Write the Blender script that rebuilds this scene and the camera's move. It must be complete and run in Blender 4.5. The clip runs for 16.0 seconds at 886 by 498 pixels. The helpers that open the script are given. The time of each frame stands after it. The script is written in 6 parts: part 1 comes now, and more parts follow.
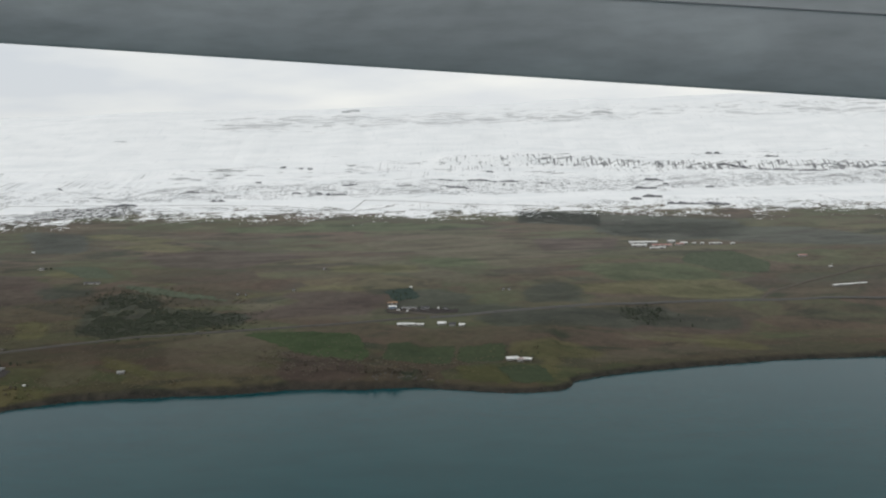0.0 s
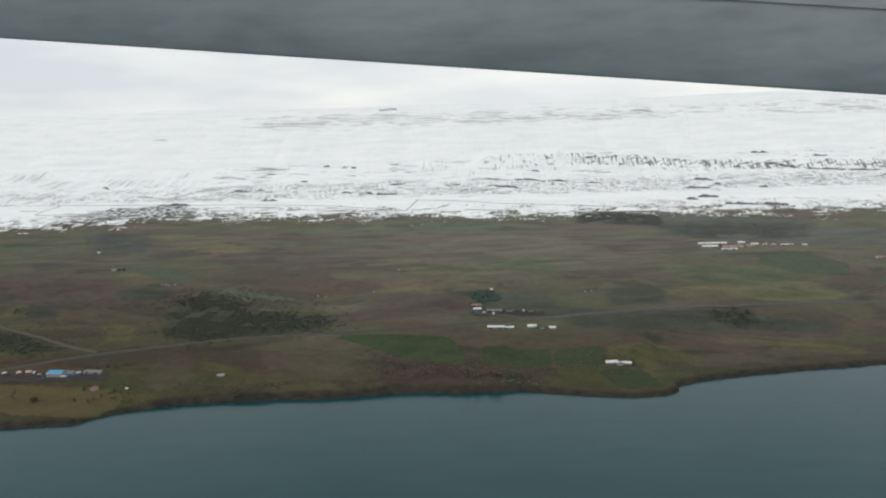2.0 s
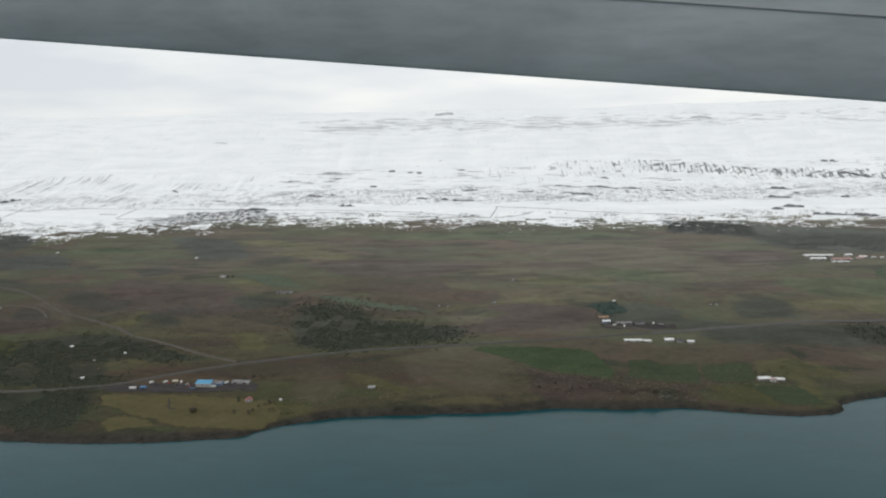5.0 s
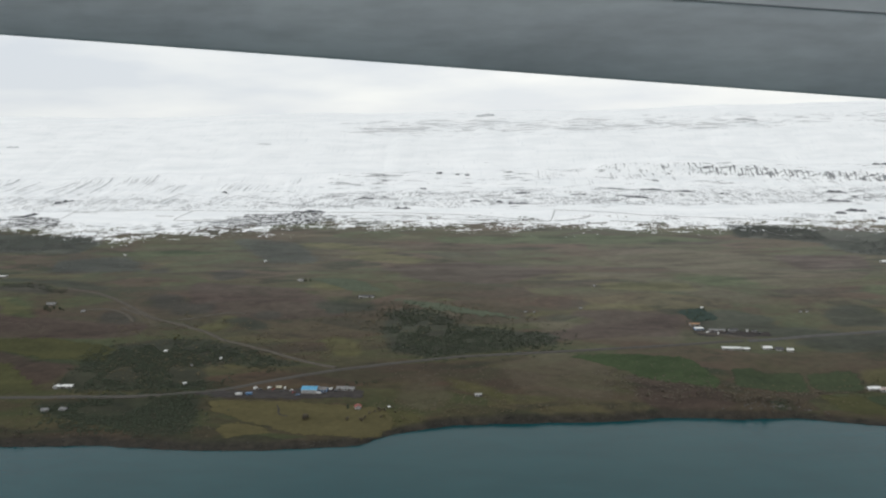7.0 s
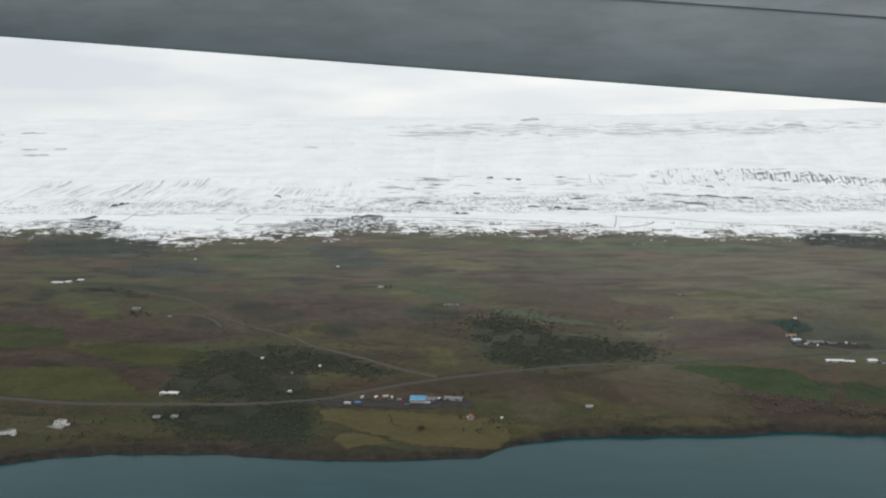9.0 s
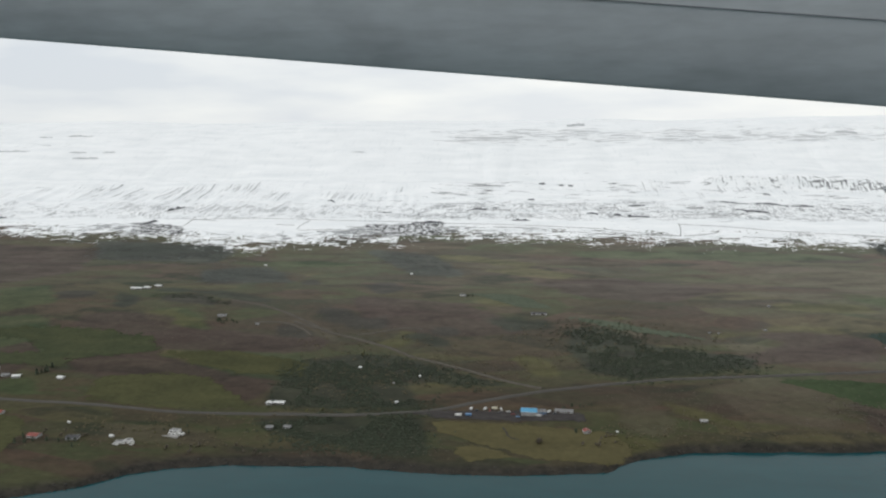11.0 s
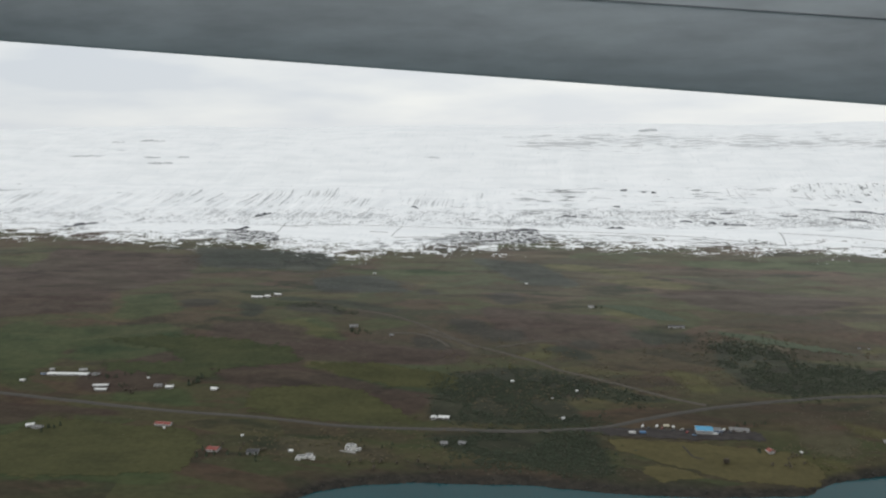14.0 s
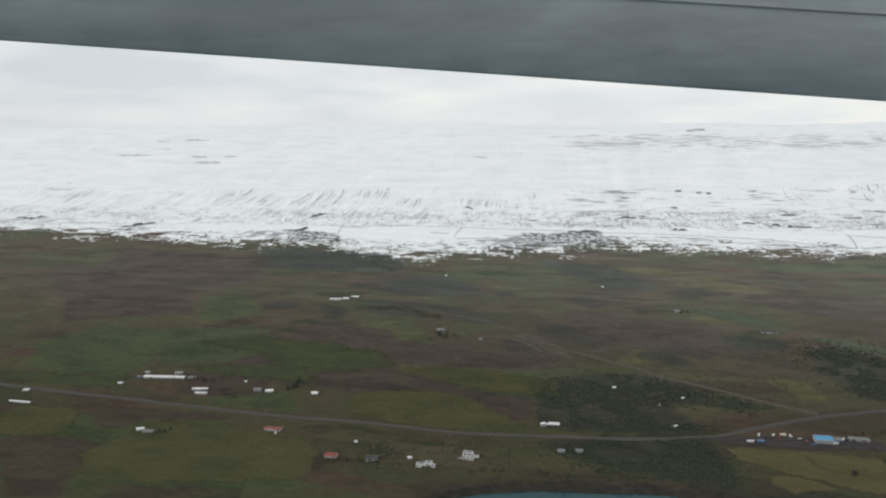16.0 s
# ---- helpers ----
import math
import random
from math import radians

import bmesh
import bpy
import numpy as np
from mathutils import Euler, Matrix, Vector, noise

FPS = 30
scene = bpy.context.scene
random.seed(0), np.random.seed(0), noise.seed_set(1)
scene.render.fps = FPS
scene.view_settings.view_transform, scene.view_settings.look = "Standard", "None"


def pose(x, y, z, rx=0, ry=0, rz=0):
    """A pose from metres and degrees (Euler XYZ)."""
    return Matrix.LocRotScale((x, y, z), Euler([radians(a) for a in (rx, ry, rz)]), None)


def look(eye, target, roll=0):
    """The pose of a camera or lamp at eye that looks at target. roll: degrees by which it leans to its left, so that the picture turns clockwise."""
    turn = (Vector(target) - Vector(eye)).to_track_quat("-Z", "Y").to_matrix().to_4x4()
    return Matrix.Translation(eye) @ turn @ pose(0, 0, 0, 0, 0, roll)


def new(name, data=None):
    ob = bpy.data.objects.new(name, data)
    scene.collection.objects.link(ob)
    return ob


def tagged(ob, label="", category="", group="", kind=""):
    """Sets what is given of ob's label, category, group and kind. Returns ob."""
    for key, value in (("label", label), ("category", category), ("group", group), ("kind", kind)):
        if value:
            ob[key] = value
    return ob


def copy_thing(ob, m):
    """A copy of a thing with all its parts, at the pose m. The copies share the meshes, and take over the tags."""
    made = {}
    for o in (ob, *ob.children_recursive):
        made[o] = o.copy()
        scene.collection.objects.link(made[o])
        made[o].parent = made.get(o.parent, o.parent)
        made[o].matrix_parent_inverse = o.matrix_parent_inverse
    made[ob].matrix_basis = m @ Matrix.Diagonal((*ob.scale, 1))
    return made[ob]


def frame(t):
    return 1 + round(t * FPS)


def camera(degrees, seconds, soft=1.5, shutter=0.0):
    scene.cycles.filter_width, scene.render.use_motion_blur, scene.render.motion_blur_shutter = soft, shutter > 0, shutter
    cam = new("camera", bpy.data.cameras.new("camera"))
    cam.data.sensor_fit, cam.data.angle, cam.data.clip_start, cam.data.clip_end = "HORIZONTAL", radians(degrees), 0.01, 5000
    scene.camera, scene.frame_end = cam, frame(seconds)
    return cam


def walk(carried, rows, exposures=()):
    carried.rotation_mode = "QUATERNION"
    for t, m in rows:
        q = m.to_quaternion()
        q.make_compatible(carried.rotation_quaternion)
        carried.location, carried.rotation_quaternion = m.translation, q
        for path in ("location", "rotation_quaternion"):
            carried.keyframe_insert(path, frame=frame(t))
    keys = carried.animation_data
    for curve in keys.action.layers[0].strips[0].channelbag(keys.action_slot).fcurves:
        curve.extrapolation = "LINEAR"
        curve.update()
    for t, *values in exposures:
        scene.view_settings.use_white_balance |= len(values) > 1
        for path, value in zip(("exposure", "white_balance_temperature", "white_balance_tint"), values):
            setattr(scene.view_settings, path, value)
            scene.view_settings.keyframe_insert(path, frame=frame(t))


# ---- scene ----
import itertools
cam = camera(60.3, 16.0, soft=2.2)
# seconds, eye (x, y, z), yaw to the left of +y, pitch, roll
ROWS = [
    (0, 0.29, 2.28, 177.39, 1.60, -8.44, -1.63),
    (0.5, -17.17, 2.69, 179.04, 1.74, -8.48, -1.57),
    (1, -34.71, 3.08, 180.70, 1.87, -8.53, -1.74),
    (1.5, -52.34, 3.43, 182.37, 1.97, -8.59, -1.64),
    (2, -70.06, 3.76, 184.05, 2.08, -8.70, -1.62),
    (2.5, -87.85, 4.06, 185.74, 2.16, -8.68, -1.47),
    (3, -105.72, 4.32, 187.43, 2.33, -8.69, -1.52),
    (3.5, -123.66, 4.55, 189.12, 2.36, -8.64, -1.28),
    (4, -141.67, 4.75, 190.82, 2.45, -8.57, -1.18),
    (6.5, -232.64, 5.15, 199.33, 3.13, -8.63, -1.09),
    (7, -250.99, 5.11, 201.02, 3.30, -8.65, -0.98),
    (7.5, -269.40, 5.02, 202.72, 3.47, -8.66, -0.85),
    (8, -287.84, 4.89, 204.41, 3.69, -8.68, -0.84),
    (8.5, -306.33, 4.71, 206.09, 3.93, -8.62, -0.78),
    (9, -324.86, 4.48, 207.77, 4.13, -8.54, -0.69),
    (11.5, -417.92, 2.56, 216.01, 5.29, -8.34, -0.42),
    (12, -436.60, 2.00, 217.62, 5.56, -8.32, -0.45),
    (12.5, -455.30, 1.40, 219.22, 5.75, -8.28, -0.33),
    (13, -474.01, 0.73, 220.81, 6.04, -8.30, -0.38),
    (13.5, -492.72, 0.00, 222.38, 6.32, -8.30, -0.42),
    (14, -511.44, -0.80, 223.93, 6.56, -8.26, -0.33),
    (14.5, -530.16, -1.65, 225.46, 6.78, -8.28, -0.28),
    (15, -548.89, -2.58, 226.98, 7.04, -8.33, -0.27),
    (15.5, -567.60, -3.56, 228.47, 7.27, -8.39, -0.29),
    (16, -586.31, -4.62, 229.95, 7.48, -8.47, -0.29),
]


def aim(x, y, z, yaw, pitch, roll):
    a, b = radians(yaw), radians(pitch)
    way = Vector((-math.sin(a) * math.cos(b), math.cos(a) * math.cos(b), math.sin(b)))
    eye = Vector((x, y, z))
    return look(eye, eye + way, roll)


walk(cam, [(t, aim(x, y, z, yaw, pitch, roll)) for t, x, y, z, yaw, pitch, roll in ROWS],
     [(0, 0.00, 6500, 8), (0.5, 0.08, 6500, 8), (1.5, 0.08, 6500, 8), (4, 0.11, 6470, 8), (9, 0.12, 6450, 8), (11.5, 0.12, 6450, 8), (12.5, 0.04, 6450, 8), (16, 0.02, 6450, 8)])

# ---- light ----
world = bpy.data.worlds.new("overcast_sky")
scene.world = world
world.use_nodes = True
wt = world.node_tree
SUN_UP, SUN_ROUND = 20.0, 255.0
sky = wt.nodes.new("ShaderNodeTexSky")
sky.sky_type, sky.sun_disc = "NISHITA", False
sky.sun_elevation, sky.sun_rotation = radians(SUN_UP), radians(SUN_ROUND)
coord = wt.nodes.new("ShaderNodeTexCoord")
stretch = wt.nodes.new("ShaderNodeMapping")
stretch.inputs["Scale"].default_value = (2.2, 2.2, 11.0)
puffs = wt.nodes.new("ShaderNodeTexNoise")
puffs.inputs["Scale"].default_value, puffs.inputs["Detail"].default_value = 1.9, 6.0
puffs.inputs["Roughness"].default_value = 0.48
tone = wt.nodes.new("ShaderNodeValToRGB")
tone.color_ramp.elements[0].position, tone.color_ramp.elements[0].color = 0.38, (0.765, 0.785, 0.82, 1)
tone.color_ramp.elements[1].position, tone.color_ramp.elements[1].color = 0.64, (0.945, 0.94, 0.92, 1)
dim = wt.nodes.new("ShaderNodeVectorMath")
dim.operation = "SCALE"
dim.inputs["Scale"].default_value = 0.10
cover = wt.nodes.new("ShaderNodeMix")
cover.data_type = "RGBA"
cover.inputs["Factor"].default_value = 0.92
wt.links.new(coord.outputs["Generated"], stretch.inputs["Vector"])
wt.links.new(stretch.outputs["Vector"], puffs.inputs["Vector"])
wt.links.new(puffs.outputs["Fac"], tone.inputs["Fac"])
wt.links.new(sky.outputs["Color"], dim.inputs[0])
wt.links.new(dim.outputs["Vector"], cover.inputs["A"])
side = wt.nodes.new("ShaderNodeSeparateXYZ")
wt.links.new(coord.outputs["Generated"], side.inputs["Vector"])
west_grey = wt.nodes.new("ShaderNodeValToRGB")
west_grey.color_ramp.elements[0].position, west_grey.color_ramp.elements[0].color = 0.0, (0.84, 0.86, 0.89, 1)
west_grey.color_ramp.elements[1].position, west_grey.color_ramp.elements[1].color = 1.0, (1.0, 1.0, 1.0, 1)
reach = wt.nodes.new("ShaderNodeMapRange")
reach.inputs["From Min"].default_value, reach.inputs["From Max"].default_value = -0.75, 0.05
wt.links.new(side.outputs["X"], reach.inputs["Value"])
wt.links.new(reach.outputs["Result"], west_grey.inputs["Fac"])
shade = wt.nodes.new("ShaderNodeMix")
shade.data_type, shade.blend_type = "RGBA", "MULTIPLY"
shade.inputs["Factor"].default_value = 1.0
wt.links.new(tone.outputs["Color"], shade.inputs["A"])
wt.links.new(west_grey.outputs["Color"], shade.inputs["B"])
wt.links.new(shade.outputs["Result"], cover.inputs["B"])
wt.links.new(cover.outputs["Result"], wt.nodes["Background"].inputs["Color"])
wt.nodes["Background"].inputs["Strength"].default_value = 1.0

sun = new("sun", bpy.data.lights.new("sun", "SUN"))
sun.data.energy, sun.data.angle, sun.data.color = 0.9, radians(14), (1.0, 0.96, 0.90)
sun.matrix_basis = look((0, 0, 400), Vector((0, 0, 400)) - Vector((math.sin(radians(SUN_ROUND)) * math.cos(radians(SUN_UP)), math.cos(radians(SUN_ROUND)) * math.cos(radians(SUN_UP)), math.sin(radians(SUN_UP)))))


# ---- materials ----
def material(name, colour=(0.5, 0.5, 0.5), rough=0.8, metal=0.0, spec=0.3):
    m = bpy.data.materials.new(name)
    m.use_nodes = True
    b = m.node_tree.nodes["Principled BSDF"]
    b.inputs["Base Color"].default_value = (*colour, 1)
    b.inputs["Roughness"].default_value, b.inputs["Metallic"].default_value = rough, metal
    b.inputs["Specular IOR Level"].default_value = spec
    return m, m.node_tree, b


def place(nt, scale=(1, 1, 1), local=False):
    """World position (or the object's own), scaled."""
    if local:
        src = nt.nodes.new("ShaderNodeTexCoord").outputs["Object"]
    else:
        src = nt.nodes.new("ShaderNodeNewGeometry").outputs["Position"]
    mp = nt.nodes.new("ShaderNodeMapping")
    mp.inputs["Scale"].default_value = scale
    nt.links.new(src, mp.inputs["Vector"])
    return mp.outputs["Vector"]


def grain(nt, vec, scale=1.0, detail=4.0, rough=0.5, warp=0.0):
    n = nt.nodes.new("ShaderNodeTexNoise")
    n.inputs["Scale"].default_value, n.inputs["Detail"].default_value = scale, detail
    n.inputs["Roughness"].default_value, n.inputs["Distortion"].default_value = rough, warp
    nt.links.new(vec, n.inputs["Vector"])
    return n.outputs["Fac"]


def maths(nt, op, a, b=0.0, c=None, clamp=False):
    n = nt.nodes.new("ShaderNodeMath")
    n.operation, n.use_clamp = op, clamp
    for i, v in enumerate((a, b) if c is None else (a, b, c)):
        if isinstance(v, (int, float)):
            n.inputs[i].default_value = v
        else:
            nt.links.new(v, n.inputs[i])
    return n.outputs[0]


def ramp(nt, fac, *stops):
    n = nt.nodes.new("ShaderNodeValToRGB")
    els = n.color_ramp.elements
    while len(els) < len(stops):
        els.new(0.5)
    for e, (p, c) in zip(els, stops):
        e.position, e.color = p, (*c, 1)
    nt.links.new(fac, n.inputs["Fac"])
    return n.outputs["Color"]


def blend(nt, fac, a, b, mode="MIX"):
    n = nt.nodes.new("ShaderNodeMix")
    n.data_type, n.blend_type = "RGBA", mode
    for key, v in (("Factor", fac), ("A", a), ("B", b)):
        if isinstance(v, tuple):
            n.inputs[key].default_value = (*v, 1)
        elif isinstance(v, (int, float)):
            n.inputs[key].default_value = v
        else:
            nt.links.new(v, n.inputs[key])
    return n.outputs["Result"]


def span(nt, v, a, b):
    """0 below a, 1 above b, smooth between."""
    n = nt.nodes.new("ShaderNodeMapRange")
    n.interpolation_type = "SMOOTHSTEP"
    n.inputs["From Min"].default_value, n.inputs["From Max"].default_value = a, b
    nt.links.new(v, n.inputs["Value"])
    return n.outputs["Result"]


def bump(nt, bsdf, height, strength=0.4, distance=0.3):
    n = nt.nodes.new("ShaderNodeBump")
    n.inputs["Strength"].default_value, n.inputs["Distance"].default_value = strength, distance
    nt.links.new(height, n.inputs["Height"])
    nt.links.new(n.outputs["Normal"], bsdf.inputs["Normal"])


def attribute(nt, name):
    n = nt.nodes.new("ShaderNodeAttribute")
    n.attribute_name = name
    return n.outputs["Fac"]


def ground_material():
    m, nt, b = material("heath_and_snow", rough=0.95, spec=0.02)
    big = grain(nt, place(nt, (0.0055, 0.015, 0.0)), 1.0, 5, 0.55, 0.7)
    mid = grain(nt, place(nt, (0.018, 0.05, 0.0)), 1.0, 6, 0.6, 0.5)
    fine = grain(nt, place(nt, (0.14, 0.2, 0.2)), 1.0, 5, 0.65)
    wide = grain(nt, place(nt, (0.0035, 0.012, 0.0)), 1.0, 3, 0.5, 0.8)
    sel = maths(nt, "MULTIPLY_ADD", maths(nt, "SUBTRACT", mid, 0.5), 1.1, 0.5)
    sel = maths(nt, "MULTIPLY_ADD", maths(nt, "SUBTRACT", big, 0.5), 1.5, sel)
    heath = ramp(nt, sel, (0.18, (0.026, 0.032, 0.021)), (0.34, (0.050, 0.039, 0.028)), (0.46, (0.074, 0.052, 0.035)), (0.56, (0.064, 0.058, 0.031)),
                 (0.68, (0.056, 0.062, 0.030)), (0.80, (0.088, 0.078, 0.038)), (0.92, (0.056, 0.067, 0.031)))
    tint = ramp(nt, wide, (0.36, (0.074, 0.050, 0.038)), (0.50, (0.046, 0.052, 0.032)), (0.64, (0.050, 0.058, 0.031)))
    heath = blend(nt, 0.38, heath, tint)
    # old parcels of land, each with its own growth
    cells = nt.nodes.new("ShaderNodeTexVoronoi")
    cells.inputs["Scale"].default_value = 1.0
    nt.links.new(place(nt, (0.011, 0.034, 0.0)), cells.inputs["Vector"])
    pick = nt.nodes.new("ShaderNodeSeparateColor")
    nt.links.new(cells.outputs["Color"], pick.inputs["Color"])
    plot = ramp(nt, pick.outputs["Red"], (0.0, (0.034, 0.034, 0.025)), (0.25, (0.078, 0.052, 0.038)), (0.5, (0.058, 0.064, 0.031)), (0.75, (0.048, 0.057, 0.030)), (1.0, (0.086, 0.076, 0.038)))
    heath = blend(nt, maths(nt, "MULTIPLY", span(nt, mid, 0.38, 0.54), 0.55), heath, plot)
    # zones of growth, one of them also relief shade painted as dark ground
    for key, low, high, most in (("green", (0.036, 0.055, 0.026), (0.062, 0.074, 0.034), 0.75), ("tan", (0.072, 0.062, 0.042), (0.098, 0.082, 0.056), 0.5),
                                 ("gold", (0.062, 0.064, 0.026), (0.096, 0.086, 0.038), 0.7), ("brown", (0.043, 0.031, 0.027), (0.066, 0.048, 0.039), 0.78), ("shade_and_scrub", (0.034, 0.033, 0.028), (0.046, 0.043, 0.034), 0.85), ("dim", (0.040, 0.045, 0.040), (0.054, 0.060, 0.050), 0.75), ("dark", (0.028, 0.033, 0.025), (0.042, 0.046, 0.032), 0.82)):
        inside = span(nt, maths(nt, "MULTIPLY_ADD", maths(nt, "SUBTRACT", mid, 0.5), 1.7, attribute(nt, key)), 0.25, 0.80)
        heath = blend(nt, maths(nt, "MULTIPLY", inside, most), heath, ramp(nt, mid, (0.35, low), (0.65, high)))
    heath = blend(nt, 0.4, heath, blend(nt, 1.0, heath, ramp(nt, fine, (0.3, (0.6, 0.6, 0.6)), (0.7, (1.45, 1.42, 1.38))), "MULTIPLY"))
    # aerial haze painted on: heath lifted, then evened out, towards the snow line
    pale = maths(nt, "MULTIPLY", attribute(nt, "haze_lift"), maths(nt, "MULTIPLY_ADD", mid, 0.9, 0.05))
    hazed = blend(nt, 1.0, blend(nt, 1.0, heath, (1.80, 1.78, 1.80), "MULTIPLY"), (0.042, 0.043, 0.046), "ADD")
    heath = blend(nt, maths(nt, "MULTIPLY", pale, 1.5, clamp=True), heath, hazed)
    heath = blend(nt, maths(nt, "MULTIPLY", attribute(nt, "haze_lift"), 0.20), heath, (0.128, 0.122, 0.104))
    muted = nt.nodes.new("ShaderNodeHueSaturation")
    muted.inputs["Saturation"].default_value = 0.95
    nt.links.new(heath, muted.inputs["Color"])
    heath = blend(nt, 1.0, muted.outputs["Color"], (0.98, 0.995, 1.02), "MULTIPLY")
    # wet stones and weed along the waterline
    shore = attribute(nt, "shore")
    heath = blend(nt, shore, heath, ramp(nt, fine, (0.35, (0.024, 0.024, 0.022)), (0.7, (0.056, 0.050, 0.042))))
    # snow cover thins out parcel by parcel into flat slivers along its lower edge
    sliver = grain(nt, place(nt, (0.050, 0.20, 0.0)), 1.0, 4, 0.62, 0.5)
    parcels = nt.nodes.new("ShaderNodeTexVoronoi")
    parcels.distance = "CHEBYCHEV"
    parcels.inputs["Scale"].default_value, parcels.inputs["Randomness"].default_value = 1.0, 0.9
    nt.links.new(place(nt, (0.026, 0.050, 0.0)), parcels.inputs["Vector"])
    lot = nt.nodes.new("ShaderNodeSeparateColor")
    nt.links.new(parcels.outputs["Color"], lot.inputs["Color"])
    edge = maths(nt, "MULTIPLY_ADD", grain(nt, place(nt, (0.012, 0.03, 0.0)), 1.0, 4, 0.55), 1.6, attribute(nt, "snow"))
    crumb = grain(nt, place(nt, (0.17, 0.13, 0.0)), 1.0, 4, 0.66, 0.4)
    edge = maths(nt, "MULTIPLY_ADD", sliver, 3.2, edge)
    edge = maths(nt, "MULTIPLY_ADD", crumb, 3.6, edge)
    edge = maths(nt, "MULTIPLY_ADD", lot.outputs["Red"], 1.1, edge)
    snow = span(nt, edge, 4.62, 4.92)
    # ledges along the slope
    streak = grain(nt, place(nt, (0.022, 0.17, 0.06)), 1.0, 6, 0.62, 0.4)
    bare = span(nt, maths(nt, "ADD", streak, attribute(nt, "rock")), 0.61, 0.64)
    # the crag: short upright strokes and level bits
    ticks = grain(nt, place(nt, (0.24, 0.045, 0.0)), 1.0, 3, 0.60, 0.4)
    steps = grain(nt, place(nt, (0.055, 0.24, 0.0)), 1.0, 3, 0.60, 0.4)
    jag = maths(nt, "MAXIMUM", ticks, maths(nt, "SUBTRACT", steps, 0.03))
    bare = maths(nt, "MAXIMUM", bare, span(nt, maths(nt, "ADD", jag, attribute(nt, "crag")), 0.60, 0.65))
    # thin straight runnels down the slope
    runnel = grain(nt, place(nt, (0.27, 0.009, 0.0)), 1.0, 4, 0.60, 0.3)
    bare = maths(nt, "MAXIMUM", bare, maths(nt, "MULTIPLY", span(nt, maths(nt, "ADD", runnel, attribute(nt, "dash")), 0.60, 0.67), 0.6))
    # a net of fine curved hollows over the foot of the slope
    for sx, sy, wide, most in ((0.060, 0.024, 0.018, 0.70), (0.115, 0.036, 0.026, 0.85)):
        web = grain(nt, place(nt, (sx, sy, 0.0)), 1.0, 2, 0.5, 1.1)
        fine_line = maths(nt, "SUBTRACT", 1.0, span(nt, maths(nt, "ABSOLUTE", maths(nt, "SUBTRACT", web, 0.5)), wide * 0.4, wide * 1.6))
        here = span(nt, maths(nt, "MULTIPLY_ADD", grain(nt, place(nt, (0.028, 0.035, 0.0)), 1.0, 4, 0.65), 2.6, attribute(nt, "web")), 1.46, 1.86)
        bare = maths(nt, "MAXIMUM", bare, maths(nt, "MULTIPLY", maths(nt, "MULTIPLY", fine_line, here), most))
    # bare level flecks
    dabs = grain(nt, place(nt, (0.055, 0.19, 0.0)), 1.0, 4, 0.64, 0.5)
    bare = maths(nt, "MAXIMUM", bare, span(nt, maths(nt, "ADD", dabs, attribute(nt, "dab")), 0.61, 0.65))
    rock = ramp(nt, fine, (0.3, (0.06, 0.063, 0.069)), (0.7, (0.15, 0.153, 0.16)))
    white = ramp(nt, grain(nt, place(nt, (0.012, 0.05, 0.03)), 1.0, 6, 0.6), (0.3, (0.78, 0.80, 0.81)), (0.62, (0.88, 0.89, 0.895)))
    hatch = grain(nt, place(nt, (0.22, 0.028, 0.0)), 1.0, 4, 0.6, 0.4)
    white = blend(nt, 1.0, white, ramp(nt, hatch, (0.56, (1.0, 1.0, 1.0)), (0.74, (0.88, 0.89, 0.90))), "MULTIPLY")
    cover = blend(nt, maths(nt, "MULTIPLY", bare, attribute(nt, "melt")), white, rock)
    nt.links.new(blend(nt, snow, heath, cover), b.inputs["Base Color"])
    bump(nt, b, fine, 0.7, 0.6)
    return m


def meadow_material(name, a, c, scale=0.03, frayed=0.62):
    m, nt, b = material(name, rough=0.95, spec=0.02)
    n = grain(nt, place(nt, (scale, scale * 2.2, 0)), 1.0, 6, 0.6, 0.5)
    f = grain(nt, place(nt, (0.25, 0.25, 0.25)), 1.0, 4, 0.6)
    col = ramp(nt, n, (0.32, a), (0.68, c))
    nt.links.new(blend(nt, 0.3, col, blend(nt, 1.0, col, ramp(nt, f, (0.3, (0.6, 0.6, 0.6)), (0.7, (1.4, 1.4, 1.35))), "MULTIPLY")), b.inputs["Base Color"])
    # the sward thins out raggedly along its edge
    rag = grain(nt, place(nt, (0.10, 0.14, 0.0)), 1.0, 8, 0.72)
    thin = span(nt, maths(nt, "MULTIPLY_ADD", maths(nt, "SUBTRACT", rag, 0.5), frayed, attribute(nt, "rim")), 0.86, 0.87)
    nt.links.new(maths(nt, "SUBTRACT", 1.0, thin), b.inputs["Alpha"])
    bump(nt, b, f, 0.5, 0.3)
    return m


